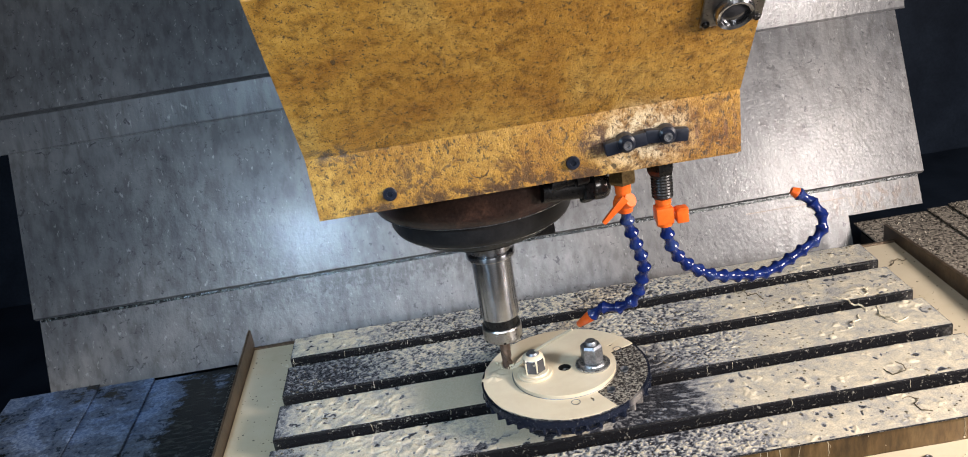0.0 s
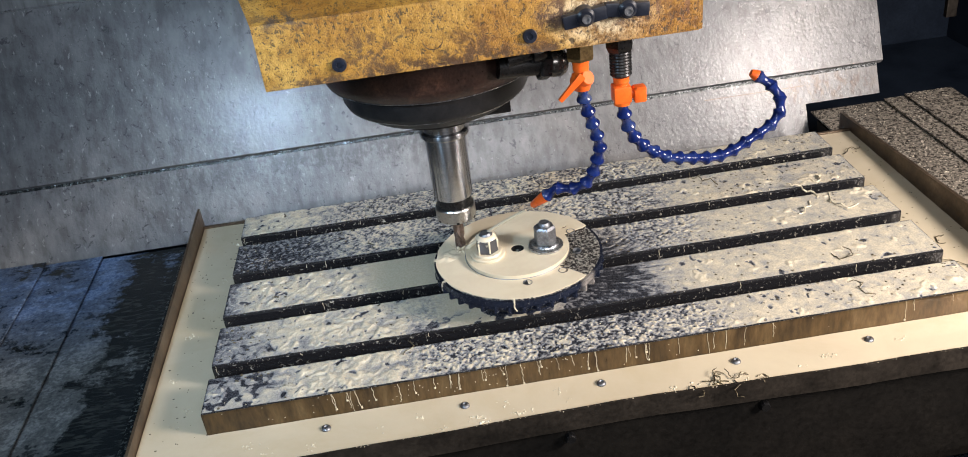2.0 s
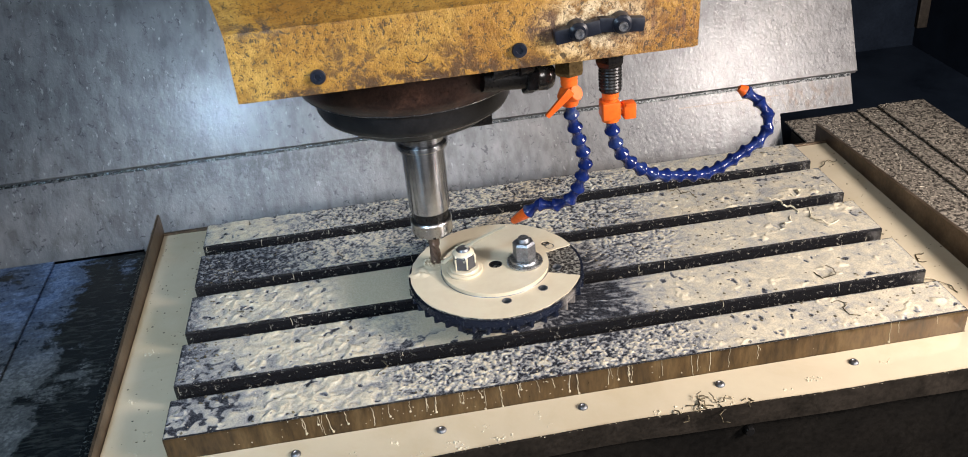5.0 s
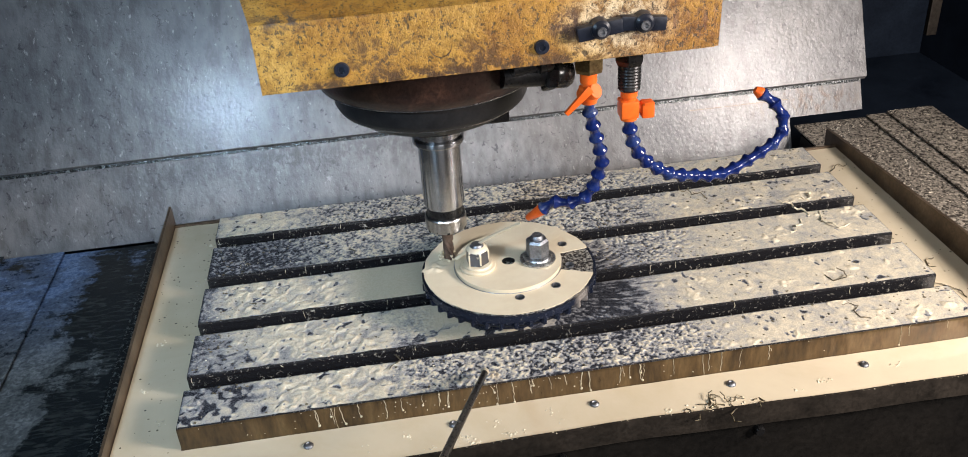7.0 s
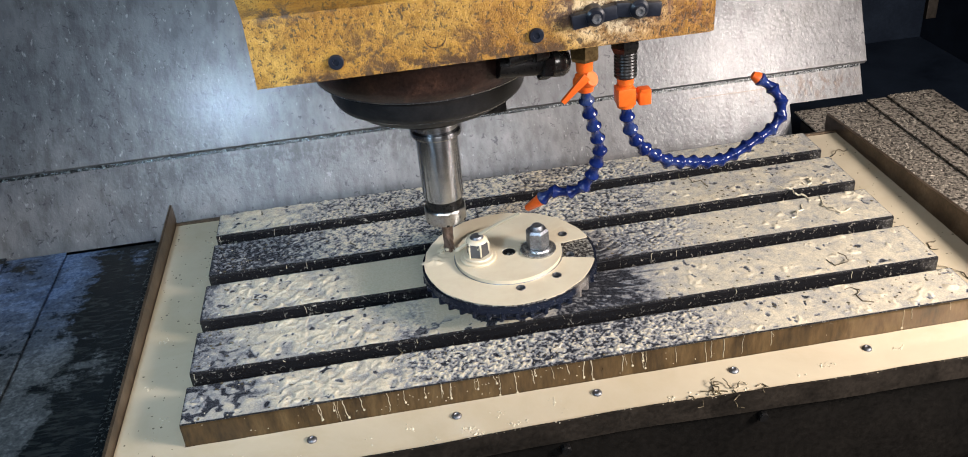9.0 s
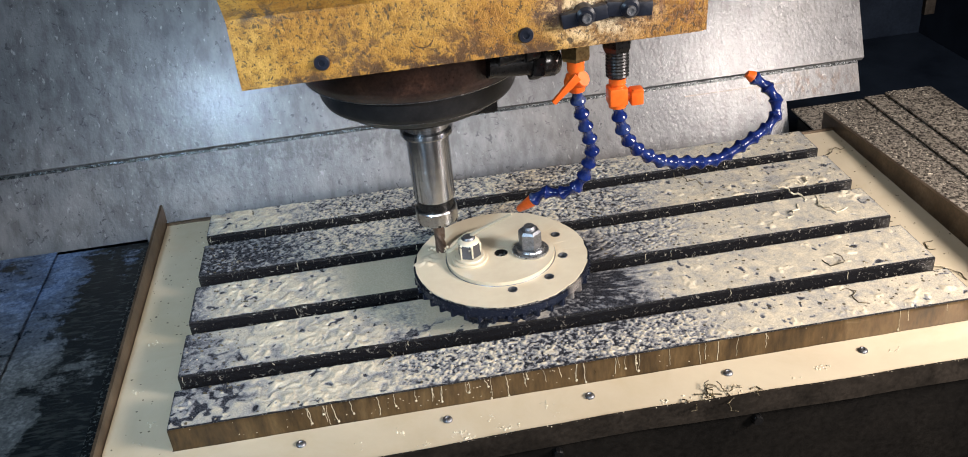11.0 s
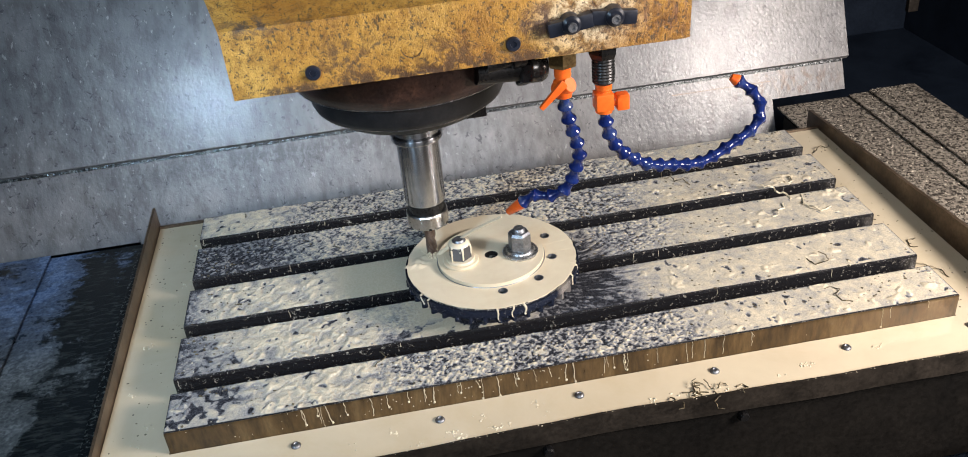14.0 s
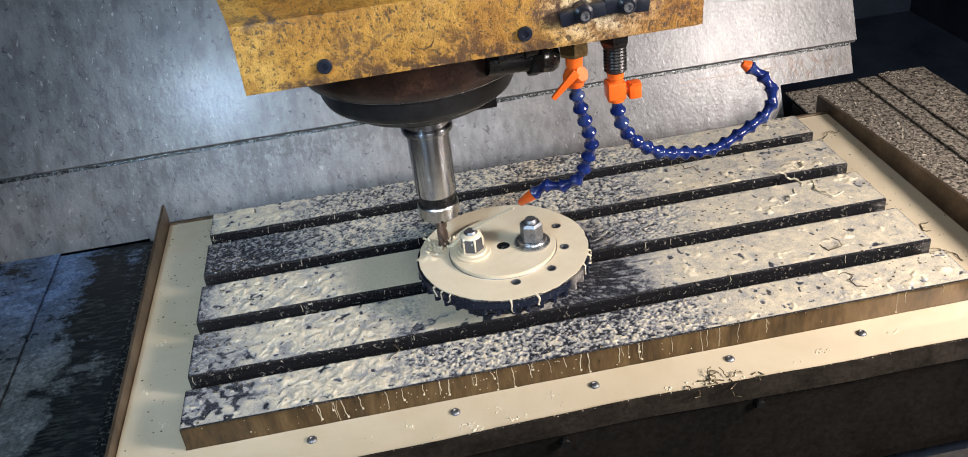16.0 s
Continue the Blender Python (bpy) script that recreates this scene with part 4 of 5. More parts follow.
def gear():
    g = empty("gear", (CX, CY, 0.9))
    tagged(g, "blued steel toothed disc bolted over the machine table", "gear")
    outline = []
    teeth = 39
    for i in range(teeth):
        for f, r in ((0.0, 0.0984), (0.20, 0.0976), (0.40, 0.0984), (0.53, 0.1030), (0.60, 0.1052), (0.70, 0.1057), (0.80, 0.1052), (0.87, 0.1030)):
            a = 2 * math.pi * (i + f) / teeth
            outline.append((CX + r * math.cos(a), CY + r * math.sin(a)))
    part("toothed_ring", holed(outline, [(x, y, 0.0052) for x, y in HOLES], 0.9290, 0.9375), M_GEAR, g, "blued ring of teeth")
    rim = [(CX + 0.1048 * math.cos(2 * math.pi * i / 120), CY + 0.1048 * math.sin(2 * math.pi * i / 120)) for i in range(120)]
    part("rim_band", holed(rim, [(x, y, 0.0052) for x, y in HOLES], 0.9372, TOP - 0.0008), M_GEAR, g, "smooth blued rim")
    rim = [(CX + 0.1016 * math.cos(2 * math.pi * i / 90), CY + 0.1016 * math.sin(2 * math.pi * i / 90)) for i in range(90)]
    part("face_plate", holed(rim, [(x, y, 0.0050) for x, y in HOLES], TOP - 0.0008, TOP), M_GEARTOP, g, "splashed dark face plate")
    part("underside", lathe([(0.0, 0.9270), (0.0980, 0.9270), (0.0980, 0.9288), (0.0, 0.9288)], 60, Matrix.Translation((CX, CY, 0))), M_HOLE, g)
    part("spacer", lathe([(0.066, 0.90), (0.066, 0.9272)], 48, Matrix.Translation((CX, CY, 0))), M_GEAR, g)
    disc = [(CX + 0.0645 * math.cos(2 * math.pi * i / 64), CY + 0.003 + 0.0645 * math.sin(2 * math.pi * i / 64)) for i in range(64)]
    boss = part("boss", holed(disc, [(CX + 0.0005, CY + 0.001, 0.0082)], TOP - 0.002, TOP + 0.0068), M_FILM, g, "raised centre boss flooded with cream coolant")
    mod = boss.modifiers.new("bevel", "BEVEL")
    mod.width, mod.segments, mod.limit_method = 0.0012, 2, "ANGLE"
    part("bore", lathe([(0.0079, TOP + 0.0064), (0.0079, TOP - 0.02), (0.0, TOP - 0.02)], 28, Matrix.Translation((CX + 0.0005, CY + 0.001, 0))), M_BLACK, g, smooth=True)
    for x, y in HOLES:
        part("bore", lathe([(0.0056, TOP + 0.0012), (0.0056, TOP + 0.0026), (0.0050, TOP + 0.0027), (0.0047, TOP + 0.0016), (0.0047, 0.930)], 24, Matrix.Translation((x, y, 0))), M_BOLT, g, smooth=True)
    part("boss_seam", lathe([(0.0645, TOP + 0.0022), (0.0654, TOP + 0.0027), (0.0658, TOP + 0.0022), (0.0645, TOP + 0.0010)], 64, Matrix.Translation((CX, CY + 0.003, 0))), M_BOLT, g)
    return g


gear()


def film_piece(a0, a1, level, holes, name="coolant_film"):
    """A thin sheet of coolant that creeps round the face of the gear."""
    f = [(x - CX, y - CY, 0.0054) for x, y in holes]
    bm = holed(ring_outline(a0, a1, 0.0625, 0.1022, 0.0016, a0 * 0.37), f, -0.0003, 0.0006)
    ob = part(name, bm, M_FILM)
    ob.location = (CX, CY, TOP + level)
    return tagged(ob, "thin sheet of cream coolant spreading over the gear", "coolant film", group="coolant sheets on the gear")


film_piece(34, 286, 0.0016, HOLES[:1])
FILMS = [film_piece(-76, -38, 0.0015, HOLES[1:2]), film_piece(-41, -19, 0.0014, []), film_piece(-21, -2, 0.0013, HOLES[2:3]),
         film_piece(9, 36, 0.0015, HOLES[3:4]), film_piece(-4, 15, 0.0014, [])]


def clamp_stud(x, y, nut_h, material, washer, turns, label):
    s = empty("clamp_stud", (x, y, TOP + 0.0068))
    tagged(s, label, "clamping stud", group="clamping studs on the gear")
    z = TOP + 0.0069
    T = Matrix.Translation((x, y, z))
    part("washer", lathe([(0.0, 0.0), (0.0212, 0.0), (0.0217, 0.001), (0.0217, 0.0024), (0.0208, 0.0032), (0.0, 0.0035)], 32, T), washer, s, smooth=True)
    part("spring_washer", lathe([(0.0, 0.0034), (0.0170, 0.0031), (0.0175, 0.0045), (0.0166, 0.0062), (0.0, 0.0062)], 32, T), washer, s, smooth=True)
    part("nut", lathe([(0.0, 0.006), (0.0125, 0.006), (0.0138, 0.0075), (0.0138, nut_h - 0.0030), (0.0114, nut_h), (0.0, nut_h)], 6, T @ pose(0, 0, 0, 0, 0, 38)), material, s)
    prof = [(0.0078, nut_h - 0.001)]
    for k in range(turns):
        zz = nut_h + 0.002 * k
        prof += [(0.0080, zz), (0.0070, zz + 0.001)]
    part("thread", lathe(prof + [(0.0062, nut_h + 0.002 * turns + 0.0008), (0.0, nut_h + 0.002 * turns + 0.0008)], 20, T), M_BOLT, s, smooth=True)
    if washer is M_FILM:
        for k in range(6):
            a, r = radians(38 + 60 * k), 0.0136
            drop = (0.010, 0.016, 0.008, 0.018, 0.015, 0.012)[k]
            part("coolant_streak", tube([(x + r * f * math.cos(a), y + r * f * math.sin(a), z + q) for f, q in ((0.82, nut_h - 0.0012), (0.97, nut_h - 0.0034), (1.0, nut_h - 0.0055), (1.0, nut_h - 0.5 * drop - 0.003), (1.0, nut_h - drop - 0.003))], 0.0017, 8, 0.55), M_FILM, s, smooth=True)
        part("coolant_cap", lathe([(0.0083, nut_h + 0.0022), (0.0098, nut_h + 0.0018), (0.0122, nut_h - 0.0002), (0.0128, nut_h - 0.0022), (0.0110, nut_h - 0.0012)], 24, T), M_FILM, s, "cream coolant lying on the nut", smooth=True)
    return s


clamp_stud(0.3465, 0.155, 0.0270, M_SPLASHED, M_FILM, 2, "short clamping stud and nut streaked with coolant")
clamp_stud(0.4190, 0.154, 0.0295, M_BOLT, M_WASHER, 2, "tall clamping stud with a dull steel nut and washers")


def coolant_run(angle, length, width, seed):
    """One run of coolant over the rim of the gear, built about its root."""
    rng = random.Random(seed)
    a = radians(angle)
    pts, drift = [], rng.uniform(-0.0009, 0.0009)
    for k in range(8):
        out = -0.006 + min(k, 2) * 0.0036
        side = drift * k + 0.0012 * math.sin(0.9 * k + seed)
        pts.append((out * math.cos(a) - side * math.sin(a), out * math.sin(a) + side * math.cos(a), 0.001 - length * max(0, k - 1) / 6))
    bm = tube(pts, width, 7, 0.55)
    lathe([(0.0, -width), (width * 0.9, 0.0), (0.0, width)], 7, Matrix.Translation(pts[-1]), bm)
    ob = part("coolant_run", bm, M_FILM, smooth=True)
    ob.location = (CX + 0.1035 * math.cos(a), CY + 0.1035 * math.sin(a), TOP)
    return tagged(ob, "cream coolant run hanging over the gear edge", "coolant run", group="coolant runs on the gear edge")


RUNS = [(coolant_run(a, L, w, i), a, rows) for i, (a, L, w, rows) in enumerate((
    (-102, 0.014, 0.0014, (0.9, 1.5, 3.6, 4.1)), (-158, 0.014, 0.0018, (0.2, 1.0, 4.2, 6.0)), (-152, 0.010, 0.0016, (9.2, 11.5)),
    (-143, 0.013, 0.0014, (13.2, 14.0)), (-136, 0.011, 0.0012, (13.6, 14.6)), (-79, 0.012, 0.0017, (11.0, 11.8)), (-97, 0.015, 0.0014, (12.8, 14.0)),
    (-86, 0.012, 0.0012, (12.4, 13.0, 15.0, 15.6)), (-34, 0.013, 0.0013, (12.6, 13.5)), (-22, 0.014, 0.0017, (12.9, 14.2)), (-17, 0.010, 0.0013, (13.4, 15.0))))]


def coolant_splash(name, radius, height, seed):
    """Churned coolant thrown up round the cutter."""
    rng = random.Random(seed)
    bm = bmesh.new()
    for i in range(34):
        a, r = rng.uniform(0, 6.3), radius * rng.uniform(0.45, 1.0)
        s = rng.uniform(0.0008, 0.0024)
        lathe([(0.0, -s), (s * 0.8, -s * 0.4), (s, 0.1 * s), (s * 0.6, s * 0.8), (0.0, s)], 7, pose(r * math.cos(a), r * math.sin(a), height * rng.random() ** 2, rng.uniform(0, 60), rng.uniform(0, 60)), bm)
    ob = part(name, bm, M_FILM, smooth=True)
    ob.location = (AX, AY, TOP + 0.0022)
    return tagged(ob, "churned cream coolant round the turning cutter", "coolant splash")


SPLASH = coolant_splash("coolant_splash", 0.013, 0.006, 4)
SPRAY = coolant_splash("coolant_spray", 0.022, 0.014, 9)


def coolant_froth():
    """A low churned heap of coolant from the cutter to the gear's edge."""
    bm = bmesh.new()
    rings = []
    for k in range(9):
        f, ring = k / 8, []
        for i in range(40):
            a = 2 * math.pi * i / 40
            reach = 1.0 + 0.35 * noise.noise((math.cos(a) * 1.7, math.sin(a) * 1.7, 3.1))
            x, y = 0.0215 * f * reach * math.cos(a), 0.0125 * f * reach * math.sin(a)
            h = 0.0022 * (1 - f * f) * (0.7 + 0.9 * noise.noise((x * 190, y * 190, 0.4))) + 0.0006 * noise.noise((x * 520, y * 520, 1.9)) * (1 - f)
            ring.append(bm.verts.new((x, y, h)))
        rings.append(ring)
    for ra, rb in zip(rings, rings[1:]):
        for i in range(40):
            j = (i + 1) % 40
            bm.faces.new((ra[i], ra[j], rb[j], rb[i]))
    bmesh.ops.remove_doubles(bm, verts=bm.verts[:], dist=0.00005)
    froth = part("coolant_froth", bm, M_FILM, smooth=True)
    froth.location = (0.2985, 0.1730, TOP + 0.0021)
    froth.rotation_euler = (0, 0, radians(38))
    tagged(froth, "churned heap of cream coolant beside the cutter", "coolant froth")
    return froth


coolant_froth()


def table_runs():
    rng = random.Random(8)
    bm = bmesh.new()
    for i in range(44):
        x = rng.gauss(0.34, 0.11) if i < 37 else rng.uniform(0.05, 0.88)
        L = rng.uniform(0.006, 0.029)
        pts, dx = [], 0.0
        for k in range(8):
            dx += rng.uniform(-0.0009, 0.0012)
            pts.append((x + dx, -0.0003, 0.8995 - L * k / 7))
        tube(pts, rng.uniform(0.0002, 0.0004), 5, 1.0, bm)
        if rng.random() < 0.5:
            lathe([(0.0, -0.0016), (0.0013, -0.0005), (0.0012, 0.0008), (0.0, 0.0016)], 6, Matrix.Translation(pts[-1]), bm)
    for i in range(60):
        x, z = rng.gauss(0.36, 0.16), rng.uniform(0.874, 0.898)
        r = rng.uniform(0.0004, 0.0009)
        lathe([(0.0, -r), (r, 0), (0.0, r)], 6, Matrix.Translation((x, -0.0002, z)), bm)
    for y0, _ in LANDS[1:]:
        for i in range(5):
            x, L, dx, pts = min(0.892, max(0.006, rng.gauss(0.36, 0.27))), rng.uniform(0.002, 0.011), 0.0, []
            for k in range(6):
                dx += rng.uniform(-0.0006, 0.0007)
                pts.append((x + dx, y0 - 0.0003, 0.8995 - L * k / 5))
            tube(pts, rng.uniform(0.0002, 0.0004), 5, 1.1, bm)
    return tagged(part("coolant_drips", bm, M_PASTE, smooth=True), "thin cream drips down the table front", "coolant drips", kind="stuff")


table_runs()


# ---- coolant paste on the table ----
def lattice(x, y, freq, seed):
    """Smooth value noise from -1 to 1 over arrays of x and y."""
    rs = np.random.RandomState(seed)
    table = rs.rand(256, 256) * 2 - 1
    u, v = x * freq + 31.7 * seed, y * freq + 17.3 * seed
    i, j = np.floor(u).astype(int), np.floor(v).astype(int)
    fu, fv = u - i, v - j
    fu, fv = fu * fu * (3 - 2 * fu), fv * fv * (3 - 2 * fv)
    g = lambda a, c: table[a % 256, c % 256]
    return (g(i, j) * (1 - fu) + g(i + 1, j) * fu) * (1 - fv) + (g(i, j + 1) * (1 - fu) + g(i + 1, j + 1) * fu) * fv


def fractal(x, y, freq, octaves, seed):
    total, amp = 0, 1.0
    for k in range(octaves):
        total = total + amp * lattice(x + 0.11 * k, y - 0.07 * k, freq * 2.03 ** k, seed + k)
        amp *= 0.55
    return total


def hill(x, y, cx, cy, wx, wy):
    return np.exp(-((x - cx) / wx) ** 2 - ((y - cy) / wy) ** 2)


def coolant_paste():
    verts, faces, thick, liquid, base = [], [], [], [], 0
    step = 0.0010
    for y0, y1 in LANDS:
        xs, ys = np.arange(0.0014, 0.8987, step), np.arange(y0 + 0.0024, y1 - 0.0018, step)
        x, y = np.meshgrid(xs, ys, indexing="ij")
        wx = x + 0.003 * lattice(x, y, 110, 40)
        wy = y + 0.003 * lattice(x, y, 110, 41)
        lumps = fractal(wx, wy, 75, 3, 1)
        mid = fractal(wx, wy, 150, 3, 9)
        speck = fractal(x, y * 1.1, 340, 2, 21)
        broad = fractal(x, y, 9, 2, 30)
        pits = fractal(wx, wy, 125, 2, 61)
        # what lies where: milky film, lumpy cream, fine crumbs, bare iron, standing liquid
        film = 0.30 + 1.6 / (1 + np.exp(-(x - 0.61 - 0.03 * lumps) / 0.025)) + 0.8 * hill(x, y, 0.01, 0.03, 0.07, 0.05) + 0.5 * hill(x, y, 0.03, 0.126, 0.05, 0.05)
        cream = 1.7 * hill(x, y, 0.165, 0.03, 0.075, 0.05) + 1.8 * hill(x, y, 0.155, 0.126, 0.085, 0.05) + 1.8 * hill(x, y, 0.11, 0.228, 0.09, 0.05) + 1.6 * hill(x, y, 0.04, 0.425, 0.085, 0.05)
        crumb = 2.2 * hill(x, y, 0.38, 0.03, 0.13, 0.06) + 1.2 * hill(x, y, 0.54, 0.02, 0.08, 0.05) + 1.4 * hill(x, y, 0.275, 0.126, 0.03, 0.05) + 2.0 * hill(x, y, 0.32, 0.33, 0.20, 0.05) + 2.2 * hill(x, y, 0.40, 0.425, 0.24, 0.05) + 1.6 * hill(x, y, 0.59, 0.25, 0.07, 0.07) + 1.0 * hill(x, y, 0.62, 0.40, 0.10, 0.06)
        bare = 1.9 * hill(x, y, 0.04, 0.33, 0.10, 0.05) + 1.0 * hill(x, y, -0.01, 0.126, 0.05, 0.06) + 1.2 * hill(x, y, -0.01, 0.228, 0.03, 0.06) + 1.6 * hill(x, y, 0.37, 0.094, 0.05, 0.014) + 2.0 * hill(x, y, 0.46, 0.10, 0.07, 0.04)
        fluid = 3.0 * hill(x, y, 0.25, 0.235, 0.055, 0.05) + 4.2 * hill(x, y, 0.335, 0.132, 0.062, 0.032)
        shares = [np.clip(q, 0, None) ** 2 for q in (film, cream, crumb, bare, fluid)]
        whole = sum(shares) + 1e-6
        film, cream, crumb, bare, fluid = (q / whole for q in shares)
        hole = 1 / (1 + np.exp(-(pits - 0.82 - 0.30 * hill(x, y, 0.75, 0.22, 0.16, 0.14) + 0.62 * hill(x, y, 0.03, 0.05, 0.13, 0.09)) / 0.05))
        clot = np.clip(fractal(x, y, 62, 3, 71) - 0.62, 0, 1)
        d_film = (0.80 - 0.26 * hill(x, y, 0.02, 0.07, 0.14, 0.11) + 0.08 * broad + 0.12 * lumps + 0.10 * mid) * (1 - 0.80 * hole) + 0.3 * np.clip(clot * 3, 0, 1)
        d_cream = 0.80 + 0.16 * mid + 0.20 * lumps - 0.65 * np.clip(pits - 0.75, 0, 0.2) * 5
        d_crumb = 0.48 + 0.50 * speck + 0.26 * mid + 0.10 * broad
        d_bare = 0.16 + 0.42 * np.clip(speck, -0.3, 1) + 0.35 * np.clip(pits - 0.5, 0, 1) + 0.2 * broad * hill(x, y, 0.05, 0.33, 0.2, 0.08)
        d_fluid = 0.80 + 0.10 * lumps
        dense = film * d_film + cream * d_cream + crumb * d_crumb + bare * d_bare + fluid * d_fluid
        rise = film * (0.00018 * lumps + 0.0022 * clot) + cream * (0.00075 * mid + 0.0008 * lumps + 0.0004) + crumb * (0.0008 * speck + 0.0005 * mid) + bare * 0.0006 * speck
        # the pool's ragged shore in front of the gear
        shore = np.clip(hill(x, y, 0.345, 0.098, 0.075, 0.017) * 1.5, 0, 1)
        wet = 1 / (1 + np.exp(-(lumps + 0.4 * mid + 0.22) / 0.05))
        dense = dense * (1 - shore) + shore * (0.08 + 0.74 * wet)
        fluid = fluid * (1 - shore) + shore * wet * 0.8
        # streaks flung out from the gear
        dx, dy = x - CX, y - CY
        r, a = np.hypot(dx, dy), np.arctan2(dy, dx)
        near = np.exp(-(np.clip(r - 0.125, 0, 1) / 0.050) ** 2) * np.clip(1.25 - np.abs(a - 0.05) / 0.75, 0, 1)
        near = np.clip(near * 1.25, 0, 1) * (1 - shore)
        streak = fractal(a * 0.75, r * 1.3, 60, 3, 50)
        dense = dense * (1 - near) + near * (0.04 + 4.5 * np.clip(r - 0.115, 0, 0.12) + 0.38 * streak + 0.10 * speck)
        rise = rise * (1 - near) + near * 0.0004 * streak
        edge = np.minimum(np.minimum(x - 0.0, 0.9 - x), np.minimum(y - y0, y1 - y))
        rim = np.clip(1 - edge / 0.0045, 0, 1)
        dense = dense - rim * (0.30 + 0.25 * mid)
        h = 0.0006 * np.clip(dense, 0, 1) + rise * np.clip(dense * 2.5, 0, 1)
        h = np.clip(h, 0.0, 0.0032) * (1 - 0.8 * rim) - 0.00004
        nx, ny = x.shape
        solid = dense > 0.07
        keep = solid[:-1, :-1] | solid[1:, :-1] | solid[:-1, 1:] | solid[1:, 1:]
        idx = base + np.arange(nx * ny).reshape(nx, ny)
        faces.append(np.stack([idx[:-1, :-1], idx[1:, :-1], idx[1:, 1:], idx[:-1, 1:]], -1)[keep])
        verts.append(np.stack([x, y, 0.90005 + h], -1).reshape(-1, 3))
        thick.append(np.clip(dense, 0, 1.15).ravel())
        liquid.append(np.clip(fluid * 1.7 - 0.5, 0, 1).ravel())
        base += nx * ny
    verts, faces, thick, liquid = np.concatenate(verts), np.concatenate(faces), np.concatenate(thick), np.concatenate(liquid)
    used = np.unique(faces)
    remap = np.zeros(len(verts), int)
    remap[used] = np.arange(len(used))
    verts, thick, liquid, faces = verts[used], thick[used], liquid[used], remap[faces]
    me = bpy.data.meshes.new("coolant_paste")
    me.vertices.add(len(verts))
    me.vertices.foreach_set("co", verts.astype(np.float32).ravel())
    me.loops.add(faces.size)
    me.loops.foreach_set("vertex_index", faces.astype(np.int32).ravel())
    me.polygons.add(len(faces))
    me.polygons.foreach_set("loop_start", np.arange(0, faces.size, 4, dtype=np.int32))
    me.update(calc_edges=True)
    me.polygons.foreach_set("use_smooth", np.ones(len(faces), bool))
    me.attributes.new("thick", "FLOAT", "POINT").data.foreach_set("value", thick.astype(np.float32))
    me.attributes.new("liquid", "FLOAT", "POINT").data.foreach_set("value", liquid.astype(np.float32))
    me.materials.append(M_CRUST)
    return tagged(new("coolant_paste", me), "crust of drying cream coolant paste on the table", "coolant paste", kind="stuff")


coolant_paste()


# ---- chips and swarf ----
def lump(verts, faces, rng, c, size, flat):
    base = len(verts)
    for dx, dy, dz in ((1, 0, 0), (0.2, 0.9, 0), (-0.8, 0.4, 0), (-0.5, -0.7, 0), (0.5, -0.8, 0), (0, 0, 1)):
        verts.append((c[0] + size * dx * rng.uniform(0.5, 1.2), c[1] + size * dy * rng.uniform(0.5, 1.2), c[2] + size * flat * dz * rng.uniform(0.6, 1.3) - (0.0002 if not dz else 0)))
    for i in range(5):
        faces.append((base + i, base + (i + 1) % 5, base + 5))


def scatter(name, spots, material, label, category):
    verts, faces = [], []
    rng = random.Random(len(spots))
    for c, s, f in spots:
        lump(verts, faces, rng, c, s, f)
    me = bpy.data.meshes.new(name)
    me.from_pydata(verts, [], faces)
    me.materials.append(material)
    return tagged(new(name, me), label, category, kind="stuff")


def on_table(rng, count, density):
    out = []
    while len(out) < count:
        x, y = rng.uniform(0.005, 0.895), rng.uniform(0.003, 0.454)
        if not any(a + 0.002 < y < b - 0.002 for a, b in LANDS):
            continue
        if math.hypot(x - CX, y - CY) < 0.115 or rng.random() > density(x, y):
            continue
        out.append((x, y))
    return out


def crumb_density(x, y):
    d = 0.30 + 0.9 * noise.noise((x * 14, y * 14, 2.0))
    d += 0.9 * math.exp(-((x - 0.33) / 0.17) ** 2 - ((y - 0.03) / 0.035) ** 2)
    d += 0.7 * math.exp(-((x - 0.30) / 0.22) ** 2 - ((y - 0.38) / 0.08) ** 2)
    d -= 1.2 * math.exp(-((x - 0.51) / 0.05) ** 2 - ((y - 0.13) / 0.08) ** 2)
    d -= 1.2 * math.exp(-((x - 0.22) / 0.06) ** 2 - ((y - 0.23) / 0.04) ** 2)
    return d


rng = random.Random(3)
scatter("paste_crumbs", [((x, y, 0.9006), rng.uniform(0.0006, 0.0016), rng.uniform(0.4, 0.9)) for x, y in on_table(rng, 1100, crumb_density)], M_PASTE, "crumbs of cream coolant paste and chips on the table", "chips")
scatter("dark_chips", [((x, y, 0.9006), rng.uniform(0.0008, 0.0028), rng.uniform(0.2, 0.5)) for x, y in on_table(rng, 900, lambda x, y: 0.25 + 0.9 * noise.noise((x * 11 + 5, y * 11, 7.0)) - 1.2 * math.exp(-((x - 0.26) / 0.09) ** 2 - ((y - 0.23) / 0.06) ** 2))], M_CHIP, "small dark metal chips lying on the table", "chips")
spots = []
for i in range(6000):
    x, y = 0.994 + 0.24 * rng.random(), rng.uniform(-0.05, 0.67)
    z = 0.830 if x < 1.128 else 0.835 if x < 1.165 else 0.840
    spots.append(((x, y, z), rng.uniform(0.0008, 0.0026), rng.uniform(0.25, 0.6)))
scatter("cover_chips", spots, M_BROWNCHIP, "brown metal chips strewn over the way cover", "chips")
